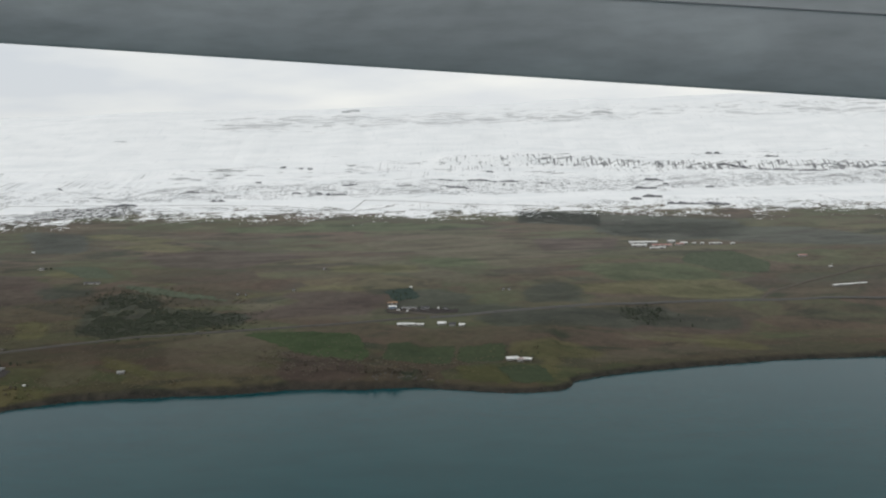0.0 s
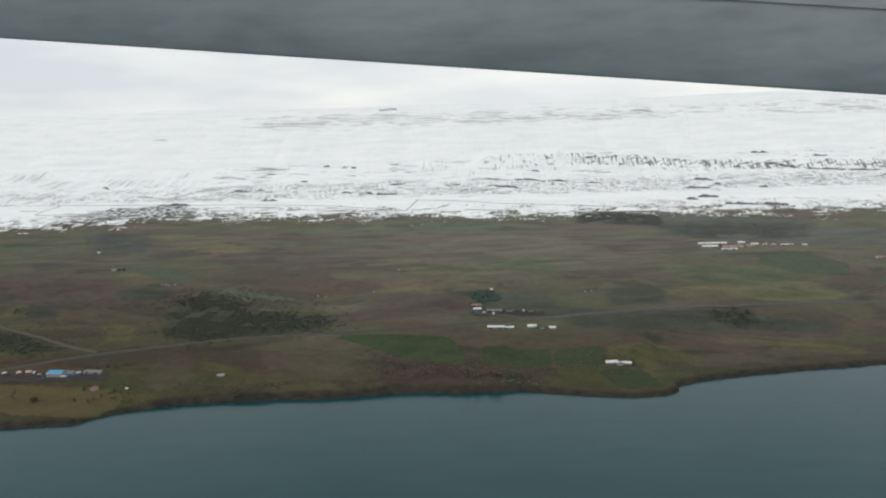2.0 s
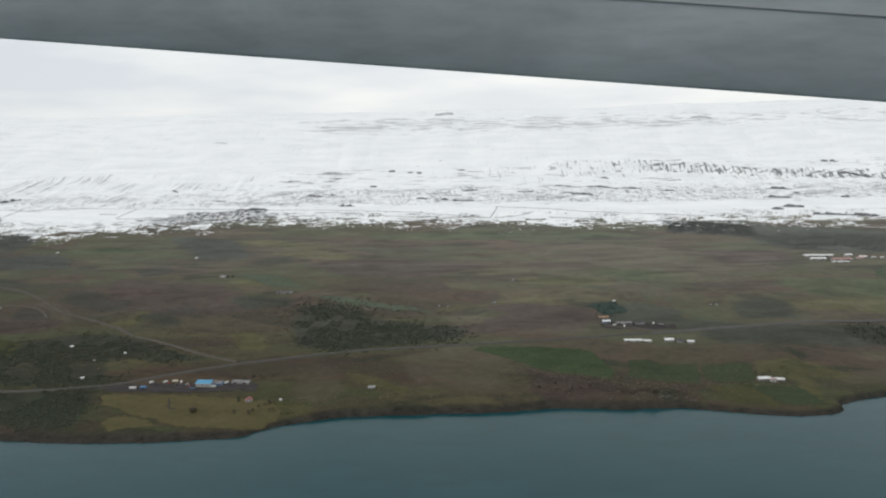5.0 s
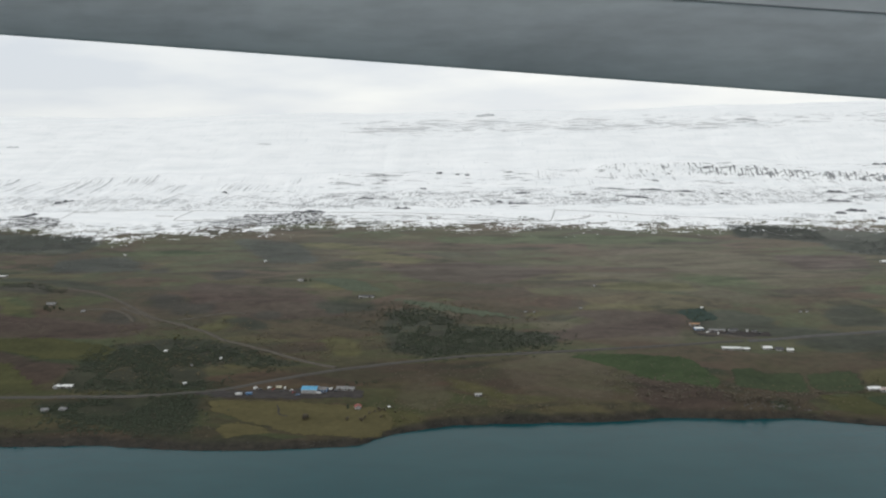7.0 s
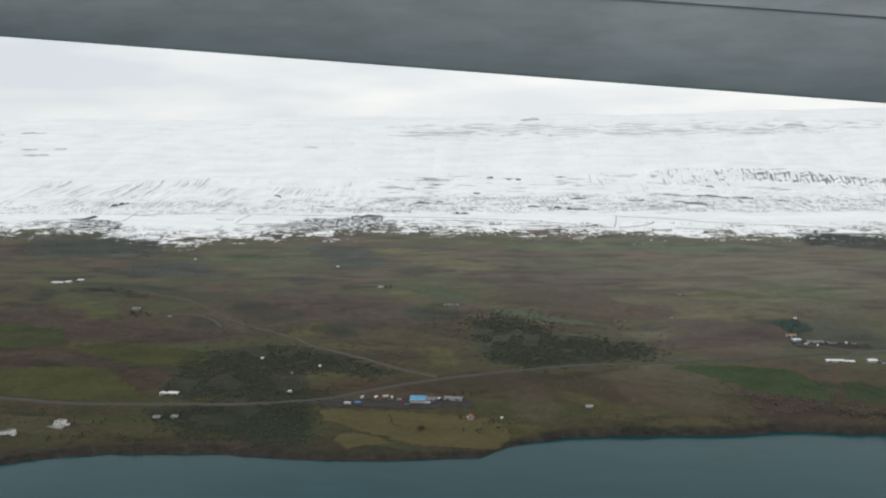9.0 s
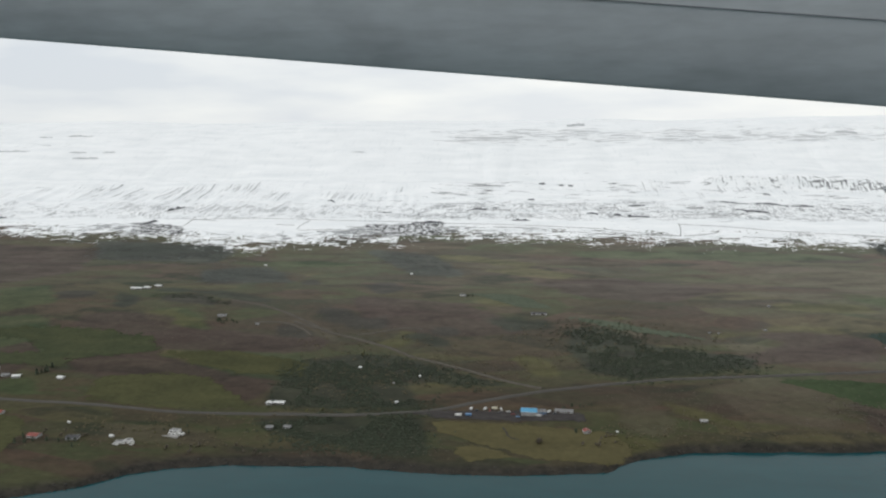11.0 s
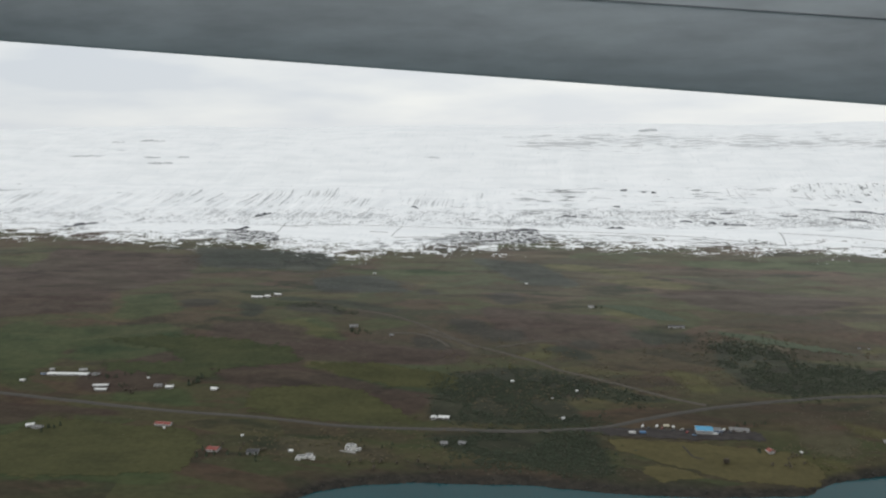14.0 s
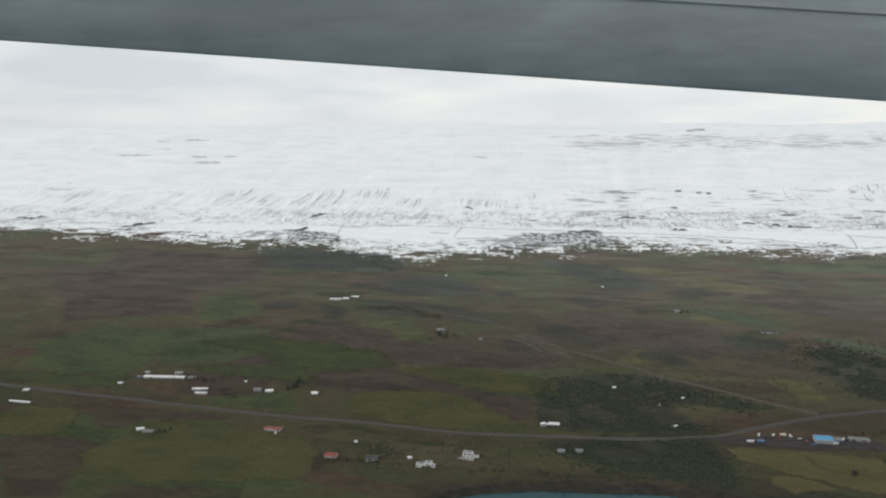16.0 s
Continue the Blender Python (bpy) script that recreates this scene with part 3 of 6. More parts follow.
ZONES = {
    "brown": ([(-797, 638), (-748, 644), (-700, 641), (-630, 602), (-588, 572), (-600, 552), (-661, 584), (-728, 601), (-768, 602)],
              [(-711, 687), (-636, 693), (-569, 683), (-570, 659), (-638, 660), (-699, 667)],
              [(-377, 859), (-269, 893), (-163, 830), (-230, 779), (-322, 786)],
              [(73, 901), (181, 905), (173, 837), (86, 831)],
              [(70, 664), (152, 654), (250, 650), (230, 625), (82, 627)],
              [(-1200, 1040), (-960, 1010), (-940, 900), (-1000, 780), (-1150, 800)],
              [(-560, 790), (-440, 760), (-380, 700), (-470, 690), (-540, 720)],
              [(-120, 700), (-80, 690), (-90, 660), (-200, 640), (-210, 660)],
              [(-980, 560), (-820, 552), (-830, 540), (-960, 546)],
              [(-833, 705), (-786, 721), (-734, 710), (-654, 683), (-652, 655), (-718, 663), (-792, 675)],
              [(-1250, 945), (-1138, 934), (-988, 810), (-946, 748), (-1012, 735), (-1086, 722)],
              [(-758, 688), (-689, 694), (-582, 675), (-578, 657), (-669, 657), (-737, 656)],
              [(-187, 714), (-134, 711), (-71, 700), (-75, 677), (-137, 683)],
              [(-988, 494), (-952, 494), (-930, 497), (-893, 480), (-884, 470), (-902, 446), (-889, 414), (-924, 410)],
              [(-1032, 551), (-1020, 552), (-990, 546), (-988, 524), (-1012, 526)], [(-962, 562), (-912, 558), (-881, 550), (-892, 529), (-905, 512), (-927, 517), (-938, 538)],
              [(-771, 626), (-737, 646), (-698, 637), (-629, 606), (-590, 597), (-594, 569), (-641, 572), (-684, 592), (-743, 593)],
              [(-725, 691), (-671, 698), (-597, 681), (-589, 656), (-660, 651), (-712, 668)], [(-907, 613), (-845, 680), (-815, 629), (-823, 584), (-881, 581)], [(-142, 574), (-99, 571), (-70, 556), (-77, 530), (-141, 530)],
              [(-791, 642), (-780, 654), (-712, 660), (-702, 607), (-740, 609), (-782, 626)], [(-836, 721), (-802, 734), (-723, 721), (-715, 676), (-766, 673), (-812, 694)]),
    "gold": ([(-776, 736), (-738, 736), (-684, 712), (-691, 696), (-729, 702), (-758, 715)],
             [(-785, 656), (-735, 661), (-664, 647), (-606, 629), (-604, 612), (-658, 620), (-718, 639), (-773, 643)],
             [(-491, 996), (-423, 977), (-364, 953), (-377, 928), (-447, 959), (-492, 974)],
             [(-433, 925), (-377, 928), (-324, 899), (-337, 874), (-399, 894)],
             [(-443, 784), (-393, 777), (-382, 761), (-424, 761)],
             [(-399, 652), (-384, 663), (-358, 631), (-350, 613), (-374, 612)],
             [(-466, 607), (-440, 607), (-435, 594), (-458, 589)],
             [(-524, 675), (-505, 693), (-496, 711), (-482, 711), (-489, 686), (-503, 662)],
             [(-139, 776), (-52, 779), (-41, 757), (-94, 752), (-142, 761)],
             [(-219, 707), (-163, 717), (-134, 712), (-179, 704), (-206, 695)],
             [(-154, 726), (-92, 718), (-22, 714), (-20, 705), (-93, 707), (-154, 714)],
             [(85, 708), (151, 719), (250, 738), (281, 729), (273, 699), (204, 688), (98, 694)],
             [(184, 612), (209, 615), (234, 603), (232, 591), (203, 594), (185, 596)],
             [(157, 642), (179, 643), (171, 625), (157, 624)],
             [(-335, 526), (-308, 530), (-286, 508), (-318, 494)],
             [(-289, 578), (-245, 559), (-227, 532), (-250, 542), (-275, 559)], [(34, 587), (76, 596), (72, 535), (49, 524), (66, 565), (36, 576)],
             [(26, 582), (48, 592), (81, 600), (114, 585), (97, 571), (59, 580)]),
    "green": ([(-772, 735), (-741, 743), (-706, 729), (-683, 707), (-683, 691), (-727, 703)],
              [(101, 763), (218, 776), (264, 743), (149, 716)],
              [(-691, 652), (-589, 658), (-560, 612), (-604, 606), (-659, 618)],
              [(-100, 790), (20, 800), (30, 770), (-80, 765)],
              [(-960, 720), (-870, 730), (-800, 660), (-930, 640)],
              [(-330, 1010), (-100, 1020), (60, 985), (-60, 970), (-300, 980)],
              [(-860, 590), (-800, 585), (-770, 560), (-850, 566)],
              [(-1010, 530), (-760, 512), (-745, 440), (-980, 420)],
              [(-958, 786), (-917, 808), (-870, 758), (-915, 734), (-945, 738)],
              [(-760, 945), (-640, 960), (-560, 930), (-700, 925)], [(-1084, 672), (-1039, 717), (-960, 706), (-943, 642), (-954, 607), (-1054, 622)],
              [(-963, 797), (-915, 829), (-906, 761), (-941, 736)], [(-963, 712), (-886, 724), (-852, 720), (-866, 660), (-934, 643)], [(-846, 688), (-819, 701), (-764, 668), (-784, 634), (-824, 639)]),
    "dark": ([(-66, 700), (-22, 706), (8, 692), (16, 664), (-20, 655), (-70, 658)],
             [(-358, 708), (-325, 716), (-301, 706), (-265, 678), (-236, 671), (-190, 668), (-182, 634), (-230, 626), (-290, 610), (-335, 622), (-350, 676)],
             [(-588, 634), (-542, 650), (-508, 652), (-478, 640), (-433, 612), (-400, 592), (-440, 592), (-482, 604), (-476, 580), (-460, 562), (-471, 553), (-548, 547), (-586, 550)],
             [(-590, 529), (-520, 535), (-458, 538), (-455, 518), (-462, 480), (-503, 485), (-551, 500)],
             [(-424, 729), (-367, 726), (-354, 702), (-409, 705)],
             [(-512, 690), (-470, 700), (-440, 680), (-470, 668)],
             [(-828, 796), (-802, 786), (-792, 738), (-816, 744)],
             [(-790, 820), (-700, 795), (-640, 770), (-645, 755), (-700, 775), (-790, 800)],
             [(52, 709), (90, 718), (117, 707), (107, 675), (47, 677)],
             [(5, 651), (74, 658), (148, 664), (179, 660), (171, 645), (142, 635), (71, 618), (11, 629)],
             [(-64, 694), (-30, 694), (0, 680), (40, 670), (60, 655), (-70, 655)],
             [(90, 662), (152, 656), (240, 655), (230, 634), (90, 640)]),
    # shaded dips painted as dark colour, together with dark fields and scrub
    "shade_and_scrub": ([(-634, 719), (-610, 715), (-590, 696), (-591, 684), (-616, 692)], [(-604, 740), (-584, 751), (-550, 745), (-537, 727), (-556, 714), (-583, 715)],
               [(-556, 714), (-537, 727), (-509, 728), (-504, 715), (-524, 704), (-550, 705)], [(-772, 853), (-768, 892), (-725, 881), (-703, 842), (-734, 831)],
               [(-786, 780), (-733, 785), (-688, 751), (-708, 751), (-754, 761)], [(-812, 756), (-815, 786), (-797, 780), (-791, 745)], [(-473, 708), (-452, 713), (-435, 701), (-448, 690), (-466, 693)],
               [(-419, 717), (-393, 717), (-378, 706), (-399, 702)], [(-566, 830), (-532, 851), (-508, 821), (-530, 791)], [(-644, 865), (-619, 871), (-612, 836), (-629, 836)],
               [(8, 654), (53, 657), (102, 660), (142, 653), (131, 636), (45, 628)], [(146, 665), (176, 670), (180, 650), (158, 634), (138, 642)],
               [(-229, 652), (-206, 671), (-183, 654), (-192, 641), (-218, 640)], [(-895, 792), (-855, 796), (-842, 772), (-878, 762)], [(-816, 745), (-814, 775), (-800, 785), (-799, 740)]),
    "dim": ([(70, 1070), (184, 1042), (350, 985), (330, 900), (250, 880), (174, 921), (160, 970), (70, 995)],
            [(-1000, 1050), (-786, 1030), (-764, 940), (-949, 960)],
            [(-591, 1012), (-502, 992), (-440, 885), (-512, 890)],
            [(-773, 908), (-698, 920), (-640, 850), (-766, 848)],
            [(300, 960), (413, 943), (482, 878), (450, 819), (339, 854), (290, 880)]),
    "tan": ([(-239, 599), (-181, 622), (-151, 570), (-174, 533), (-227, 553)],
            [(124, 621), (161, 636), (177, 625), (141, 614)],
            [(82, 582), (186, 609), (223, 599), (162, 576), (100, 564)],
            [(-341, 741), (-307, 732), (-265, 704), (-277, 696), (-318, 717), (-348, 730)],
            [(-310, 579), (-292, 582), (-276, 550), (-284, 523), (-311, 537)],
            [(-201, 687), (-132, 677), (-80, 660), (-89, 641), (-157, 644), (-203, 669)],
            [(-640, 720), (-600, 722), (-560, 690), (-552, 672), (-575, 690), (-610, 708)],
            [(-146, 923), (-41, 950), (103, 887), (151, 807), (69, 751), (-13, 802), (-85, 865)],
            [(-157, 813), (-87, 827), (-3, 744), (30, 720), (-24, 721), (-106, 781)],
            [(-700, 512), (-610, 505), (-590, 490), (-680, 486)]),
}


def zone_mask(gx, gy, outlines):
    """Where ground of one growth or painted tone lies, with soft edges."""
    inside = np.zeros(gx.shape, bool)
    wx, wy = gx + 26 * layers(gx, gy, 45, 4), gy + 14 * layers(gx + 400, gy, 45, 4)
    for ring in outlines:
        odd = np.zeros(gx.shape, bool)
        for (x0, y0), (x1, y1) in zip(ring, ring[1:] + ring[:1]):
            if y0 != y1:
                odd ^= ((y0 > wy) != (y1 > wy)) & (wx < (x1 - x0) * (wy - y0) / (y1 - y0) + x0)
        inside |= odd
    f = inside.astype(float)
    for _ in range(5):
        f[1:-1, 1:-1] = (f[1:-1, 1:-1] * 2 + f[:-2, 1:-1] + f[2:, 1:-1] + f[1:-1, :-2] + f[1:-1, 2:]) / 6
    return f


def land():
    """The whole ground as one sheet; gives back its grid."""
    xs = spaced((-5200, -2400, 200), (-2400, -1700, 14), (-1700, -1200, 6), (-1200, 480, 4), (480, 1400, 12), (1400, 5201, 200))
    ys = spaced((-60, 360, 60), (360, 700, 3), (700, 1140, 4), (1140, 1560, 5), (1560, 2000, 8), (2000, 2600, 40), (2600, 5001, 200))
    gx, gy = np.meshgrid(xs, ys)
    gz = height(gx, gy)
    verts = np.stack([gx, gy, gz], -1).reshape(-1, 3)
    rows, cols = gx.shape
    k = np.arange(rows * cols).reshape(rows, cols)
    faces = np.stack([k[:-1, :-1], k[:-1, 1:], k[1:, 1:], k[1:, :-1]], -1).reshape(-1, 4)
    me = array_mesh("ground", verts.tolist(), faces.tolist(), GROUND, True)
    line = np.interp(gx, [-1600, -1400, -1150, -900, -775, -630, -490, -230, 60, 370, 600, 1200], [1145, 1140, 1100, 1066, 1030, 1058, 1090, 1075, 1052, 1048, 1036, 1030])
    snow = (gy - line) / 45.0
    left = 1 - smooth(-420, -200, gx)
    west = 1 - smooth(-640, -500, gx)
    patchy = layers(gx, gy * 2, 160, 4)
    tufts = layers(gx + 900, gy, 60, 3)
    # ledges along the slope, most of them on the eastern foot
    rock = -0.03 + 0.22 * patchy - 0.05 * west + 0.03 * smooth(1195, 1225, gy) * (1 - smooth(1300, 1350, gy)) * (1 - west)
    rock = rock + 0.10 * smooth(1640, 1680, gy) * (1 - smooth(1720, 1760, gy)) * smooth(-620, -480, gx) - 0.10 * smooth(1480, 1540, gy) * (1 - smooth(1600, 1660, gy))
    rock = rock + 0.12 * np.exp(-((gx + 1430) / 150) ** 2 - ((gy - 1655) / 45) ** 2) + 0.07 * np.exp(-((gx + 300) / 160) ** 2 - ((gy - 1740) / 30) ** 2)
    rock = rock - 0.14 * smooth(1110, 1125, gy) * (1 - smooth(1150, 1175, gy))
    off = gy - 1447 + 0.17 * gx - 18 * smooth(60, 160, gx) * (1 - smooth(240, 330, gx))
    crag = -0.40 + (0.38 * smooth(-120, -30, gx) + 0.06 * smooth(-30, 160, gx)) * (1 - smooth(11, 24, np.abs(off))) + 0.12 * patchy + 0.03 * smooth(60, 200, gx) * (1 - smooth(4, 12, np.abs(off + 3)))
    crag = crag + 0.30 * smooth(220, 300, gx) * np.exp(-((off + 30) / 9) ** 2) + 0.30 * smooth(90, 150, gx) * (1 - smooth(330, 390, gx)) * np.exp(-((gy - 1507) / 9) ** 2)
    # runnels under the crag, down the middle slope and in the west
    dash = -0.30 + 0.29 * smooth(-60, 0, gx) * smooth(-75, -50, off) * (1 - smooth(-20, 0, off)) + 0.30 * tufts + 0.15 * patchy
    dash = dash + 0.27 * smooth(-260, -160, gx) * smooth(1350, 1370, gy) * (1 - smooth(1450, 1490, gy)) * (1 - smooth(-60, 0, gx))
    dash = dash + 0.34 * west * smooth(1200, 1250, gy) * (1 - smooth(1430, 1490, gy))
    web = -0.30 + (0.80 - 0.10 * west) * smooth(1155, 1200, gy) * (1 - smooth(1270, 1420, gy)) + 0.55 * smooth(-100, 0, gx) * (1 - smooth(25, 60, np.abs(gy - line - 30))) + 0.3 * tufts
    rock = rock + 0.05 * smooth(1290, 1320, gy) * (1 - smooth(1440, 1480, gy)) * smooth(-700, -500, gx) * (1 - smooth(-220, -120, gx))
    # bare flecks
    dab = -0.28 + (0.24 + 0.08 * left) * (1 - smooth(15, 60, np.abs(gy - line - 30))) + 0.30 * tufts
    dab = dab + (0.24 - 0.04 * west) * smooth(1168 + 25 * west, 1190 + 23 * west, gy) * (1 - smooth(1230, 1300, gy))
    dab = dab + 0.12 * (1 - smooth(30, 60, np.hypot((gx + 570) * 0.4, gy - 1110))) + 0.10 * (1 - smooth(25, 60, np.hypot((gx + 950) * 0.4, gy - 1130)))
    d = gy - np.interp(gx, SHORE_X, SHORE_Y)
    shore = 1 - smooth(1.0, 8.0 + 8.0 * (1 - smooth(-430, -260, gx)), d + 5 * layers(gx, gy, 16, 3))
    for key, outlines in ZONES.items():
        at = me.attributes.new(key, "FLOAT", "POINT")
        at.data.foreach_set("value", zone_mask(gx, gy, outlines).ravel())
    # haze put into the ground colour: stronger inland, weaker to the west
    for key, field in (("snow", snow), ("rock", rock), ("crag", crag), ("dash", dash), ("web", web), ("dab", dab), ("melt", 0.85 - 0.45 * smooth(1540, 1640, gy) - 0.15 * (1 - smooth(-700, -500, gx))), ("haze_lift", (smooth(500, 1000, gy) + 0.25 * smooth(480, 700, gy) * smooth(-300, -150, gx)) * (0.60 + 0.40 * smooth(-850, -400, gx))), ("shore", shore)):
        at = me.attributes.new(key, "FLOAT", "POINT")
        at.data.foreach_set("value", np.clip(field, -7, 5).ravel())
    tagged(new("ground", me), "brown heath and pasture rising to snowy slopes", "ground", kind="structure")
    return xs, ys, gz


LAND = land()

bm = bmesh.new()
bmesh.ops.create_grid(bm, x_segments=40, y_segments=40, size=5000)
tagged(part("water", bm, WATER), "dark teal fjord water with slight ripples", "water", kind="structure").location = (0, -3700, 0)


def on(x, y, up=0.0):
    return (x, y, float(height(x, y)) + up)


def ribbon(name, pts, width, mat, label, up=0.45, step=5.0, category="road", shoulder=1.2):
    """A road draped on the land along the way points."""
    p = np.array(pts, float)
    s = np.r_[0, np.cumsum(np.hypot(*np.diff(p, axis=0).T))]
    k = np.arange(0, s[-1], step)
    x, y = np.interp(k, s, p[:, 0]), np.interp(k, s, p[:, 1])
    for _ in range(4):
        x[1:-1], y[1:-1] = (x[:-2] + 2 * x[1:-1] + x[2:]) / 4, (y[:-2] + 2 * y[1:-1] + y[2:]) / 4
    tx, ty = np.gradient(x), np.gradient(y)
    n = np.hypot(tx, ty)
    nx, ny = -ty / n, tx / n
    mid = height(x, y) + up
    verts, faces = [], []
    for off, drop in ((-0.5 * width - shoulder, -0.9), (-0.5 * width, 0.0), (0.0, 0.08), (0.5 * width, 0.0), (0.5 * width + shoulder, -0.9)):
        w = off + 0.25 * (lattice(k / 6, k * 0 + off) - 0.5)
        verts += np.stack([x + nx * w, y + ny * w, mid + drop], -1).tolist()
    m = len(k)
    for r in range(4):
        faces += [(r * m + i, (r + 1) * m + i, (r + 1) * m + i + 1, r * m + i + 1) for i in range(m - 1)]
    me = array_mesh(name, verts, [f[::-1] for f in faces], mat, True)
    return tagged(new(name, me), label, category, kind="structure")


MAIN = [(-1300, 612), (-1057, 586), (-916, 568), (-812, 554), (-718, 544), (-653, 536), (-588, 536), (-528, 536), (-487, 541), (-457, 549), (-429, 563),
        (-404, 574), (-370, 588), (-325, 600), (-270, 611), (-200, 621), (-144, 629), (-81, 638), (-31, 646), (17, 655), (53, 659), (85, 664), (104, 668), (153, 671), (208, 680), (243, 684), (304, 685), (372, 686), (700, 695)]
EAST = [p for p in MAIN if p[0] >= -32]
ribbon("road", [p for p in MAIN if p[0] <= -31], 2.9, ASPHALT, "narrow grey asphalt road along the shore", 0.55)
ribbon("road", EAST, 3.2, PALEROAD, "pale worn stretch of the shore road", 0.55)
ribbon("side_road", [(268, 684), (276, 697), (290, 709), (318, 724), (357, 740), (393, 757), (600, 800)], 2.8, GRAVEL, "pale gravel side road climbing inland")
ribbon("forest_track", [(-609, 718), (-571, 698), (-530, 680), (-505, 667), (-483, 645), (-468, 640), (-435, 622), (-399, 601), (-368, 590)], 2.6, GRAVEL, "pale gravel track beside the plantation")
ribbon("hill_track", [(-691, 770), (-651, 755), (-620, 735), (-596, 717), (-570, 698)], 2.4, GRAVEL, "pale gravel hill track between fields")
ribbon("heath_track", [(-648, 715), (-626, 717), (-609, 713), (-591, 700), (-582, 685)], 1.8, GRAVEL, "faint gravel track bending over the heath")
ribbon("heath_track", [(-542, 692), (-522, 697), (-502, 708), (-480, 705)], 1.6, GRAVEL, "faint gravel track across the heath")
ribbon("farm_track", [(-20, 650), (-40, 656), (-70, 664)], 3.4, GRAVEL, "short gravel farm drive")
for way, wide in (([(-1500, 1178), (-1400, 1184), (-1288, 1187)], 1.0), ([(-713, 1111), (-672, 1113), (-635, 1110), (-578, 1096)], 2.6), ([(-717, 1113), (-716, 1148), (-711, 1182)], 1.4),
                  ([(-756, 1143), (-726, 1138)], 3.2), ([(-905, 1176), (-818, 1192), (-700, 1180), (-620, 1170), (-498, 1162)], 0.7), ([(-920, 1185), (-861, 1169)], 1.0), ([(-899, 1130), (-903, 1166), (-908, 1204)], 1.2),
                  ([(-423, 1133), (-384, 1128), (-348, 1121)], 2.4), ([(-495, 1156), (-420, 1150), (-352, 1141), (-266, 1122), (-160, 1087)], 1.0), ([(-161, 1085), (-153, 1120), (-148, 1155)], 1.8),
                  ([(-151, 1155), (-90, 1140), (-24, 1115), (112, 1087), (228, 1065), (300, 1045)], 1.2), ([(-154, 1088), (-126, 1094), (-100, 1108), (-102, 1122)], 1.2), ([(-76, 1087), (-12, 1075)], 3.0),
                  ([(-644, 1129), (-588, 1125)], 2.6), ([(-245, 1084), (-212, 1094), (-160, 1087)], 1.6), ([(68, 1060), (149, 1055)], 2.6), ([(-322, 1110), (-228, 1088), (-137, 1066)], 1.4), ([(-1465, 1129), (-1372, 1125)], 2.0)):
    ribbon("ditch", way, 0.5 * wide, DITCH, "dark ditch line across the snowy flat", 0.5, category="ditch", shoulder=0.25)
ribbon("ditch", [(-403, 526), (-400, 521), (-400, 514), (-395, 511), (-391, 511)], 0.8, YARD, "dark ditch across a hay meadow", 0.25, 2.0, category="ditch")
ribbon("yard_drive", [(-470, 545), (-452, 544), (-430, 546)], 5.0, YARD, "dark gravel drive into a yard")


LAID = itertools.count()


def meadow(outline, mat, label, name="meadow", up=0.05, wobble=3.0):
    """A field laid on the land inside its outline, with a ragged edge."""
    p = np.array(outline, float)
    q = np.roll(p, -1, 0)
    p = np.stack([0.9 * p + 0.1 * q, 0.1 * p + 0.9 * q], 1).reshape(-1, 2)
    xs, ys, gz = LAND
    up = up + 0.008 * next(LAID)
    i0, i1 = np.searchsorted(xs, (p[:, 0].min() - 14, p[:, 0].max() + 14))
    j0, j1 = np.searchsorted(ys, (p[:, 1].min() - 14, p[:, 1].max() + 14))
    gx, gy = np.meshgrid(xs[i0:i1], ys[j0:j1])
    wx, wy = gx + 2 * wobble * layers(gx, gy, 24, 3), gy + 2 * wobble * layers(gx + 500, gy, 24, 3)
    far, odd = np.full(gx.shape, 1e9), np.zeros(gx.shape, bool)
    for (x0, y0), (x1, y1) in zip(p, np.roll(p, -1, 0)):
        f = np.clip(((wx - x0) * (x1 - x0) + (wy - y0) * (y1 - y0)) / ((x1 - x0) ** 2 + (y1 - y0) ** 2), 0, 1)
        far = np.minimum(far, np.hypot(wx - x0 - f * (x1 - x0), wy - y0 - f * (y1 - y0)))
        if y0 != y1:
            odd ^= ((y0 > wy) != (y1 > wy)) & (wx < (x1 - x0) * (wy - y0) / (y1 - y0) + x0)
    inside = np.where(odd, far, -far)
    rows, cols = gx.shape
    k = np.arange(rows * cols).reshape(rows, cols)
    quads = np.stack([k[:-1, :-1], k[:-1, 1:], k[1:, 1:], k[1:, :-1]], -1).reshape(-1, 4)
    quads = quads[(inside.ravel()[quads] > -5).any(1)]
    keep, flat = np.unique(quads, return_inverse=True)
    verts = np.stack([gx, gy, gz[j0:j1, i0:i1] + up], -1).reshape(-1, 3)[keep]
    me = array_mesh(name, verts.tolist(), flat.reshape(-1, 4).tolist(), mat, True)
    at = me.attributes.new("rim", "FLOAT", "POINT")
    at.data.foreach_set("value", (0.87 - inside.ravel()[keep] / 24).astype(np.float32))
    return tagged(new(name, me), label, "field", kind="structure")


meadow([(-185, 614), (-143, 617), (-93, 611), (-83, 593), (-74, 570), (-80, 562), (-111, 571), (-145, 585)], GREEN, "bright green mown meadow above the shore bank")
meadow([(-62, 592), (-8, 592), (-10, 562), (-64, 564)], CAPE, "dull green meadow divided by a ditch")
meadow([(-4, 590), (33, 589), (27, 563), (-6, 562)], CAPE, "dull green meadow beside a white farm")
meadow([(-7, 556), (22, 558), (30, 522), (-7, 530)], MOSS, "mossy green pasture near the water")
meadow([(24, 556), (56, 555), (62, 524), (32, 522)], CAPE, "green pasture on the low cape")
meadow([(236, 805), (284, 808), (312, 775), (300, 751), (256, 758), (223, 780)], UPGREEN, "green field below a large farm")
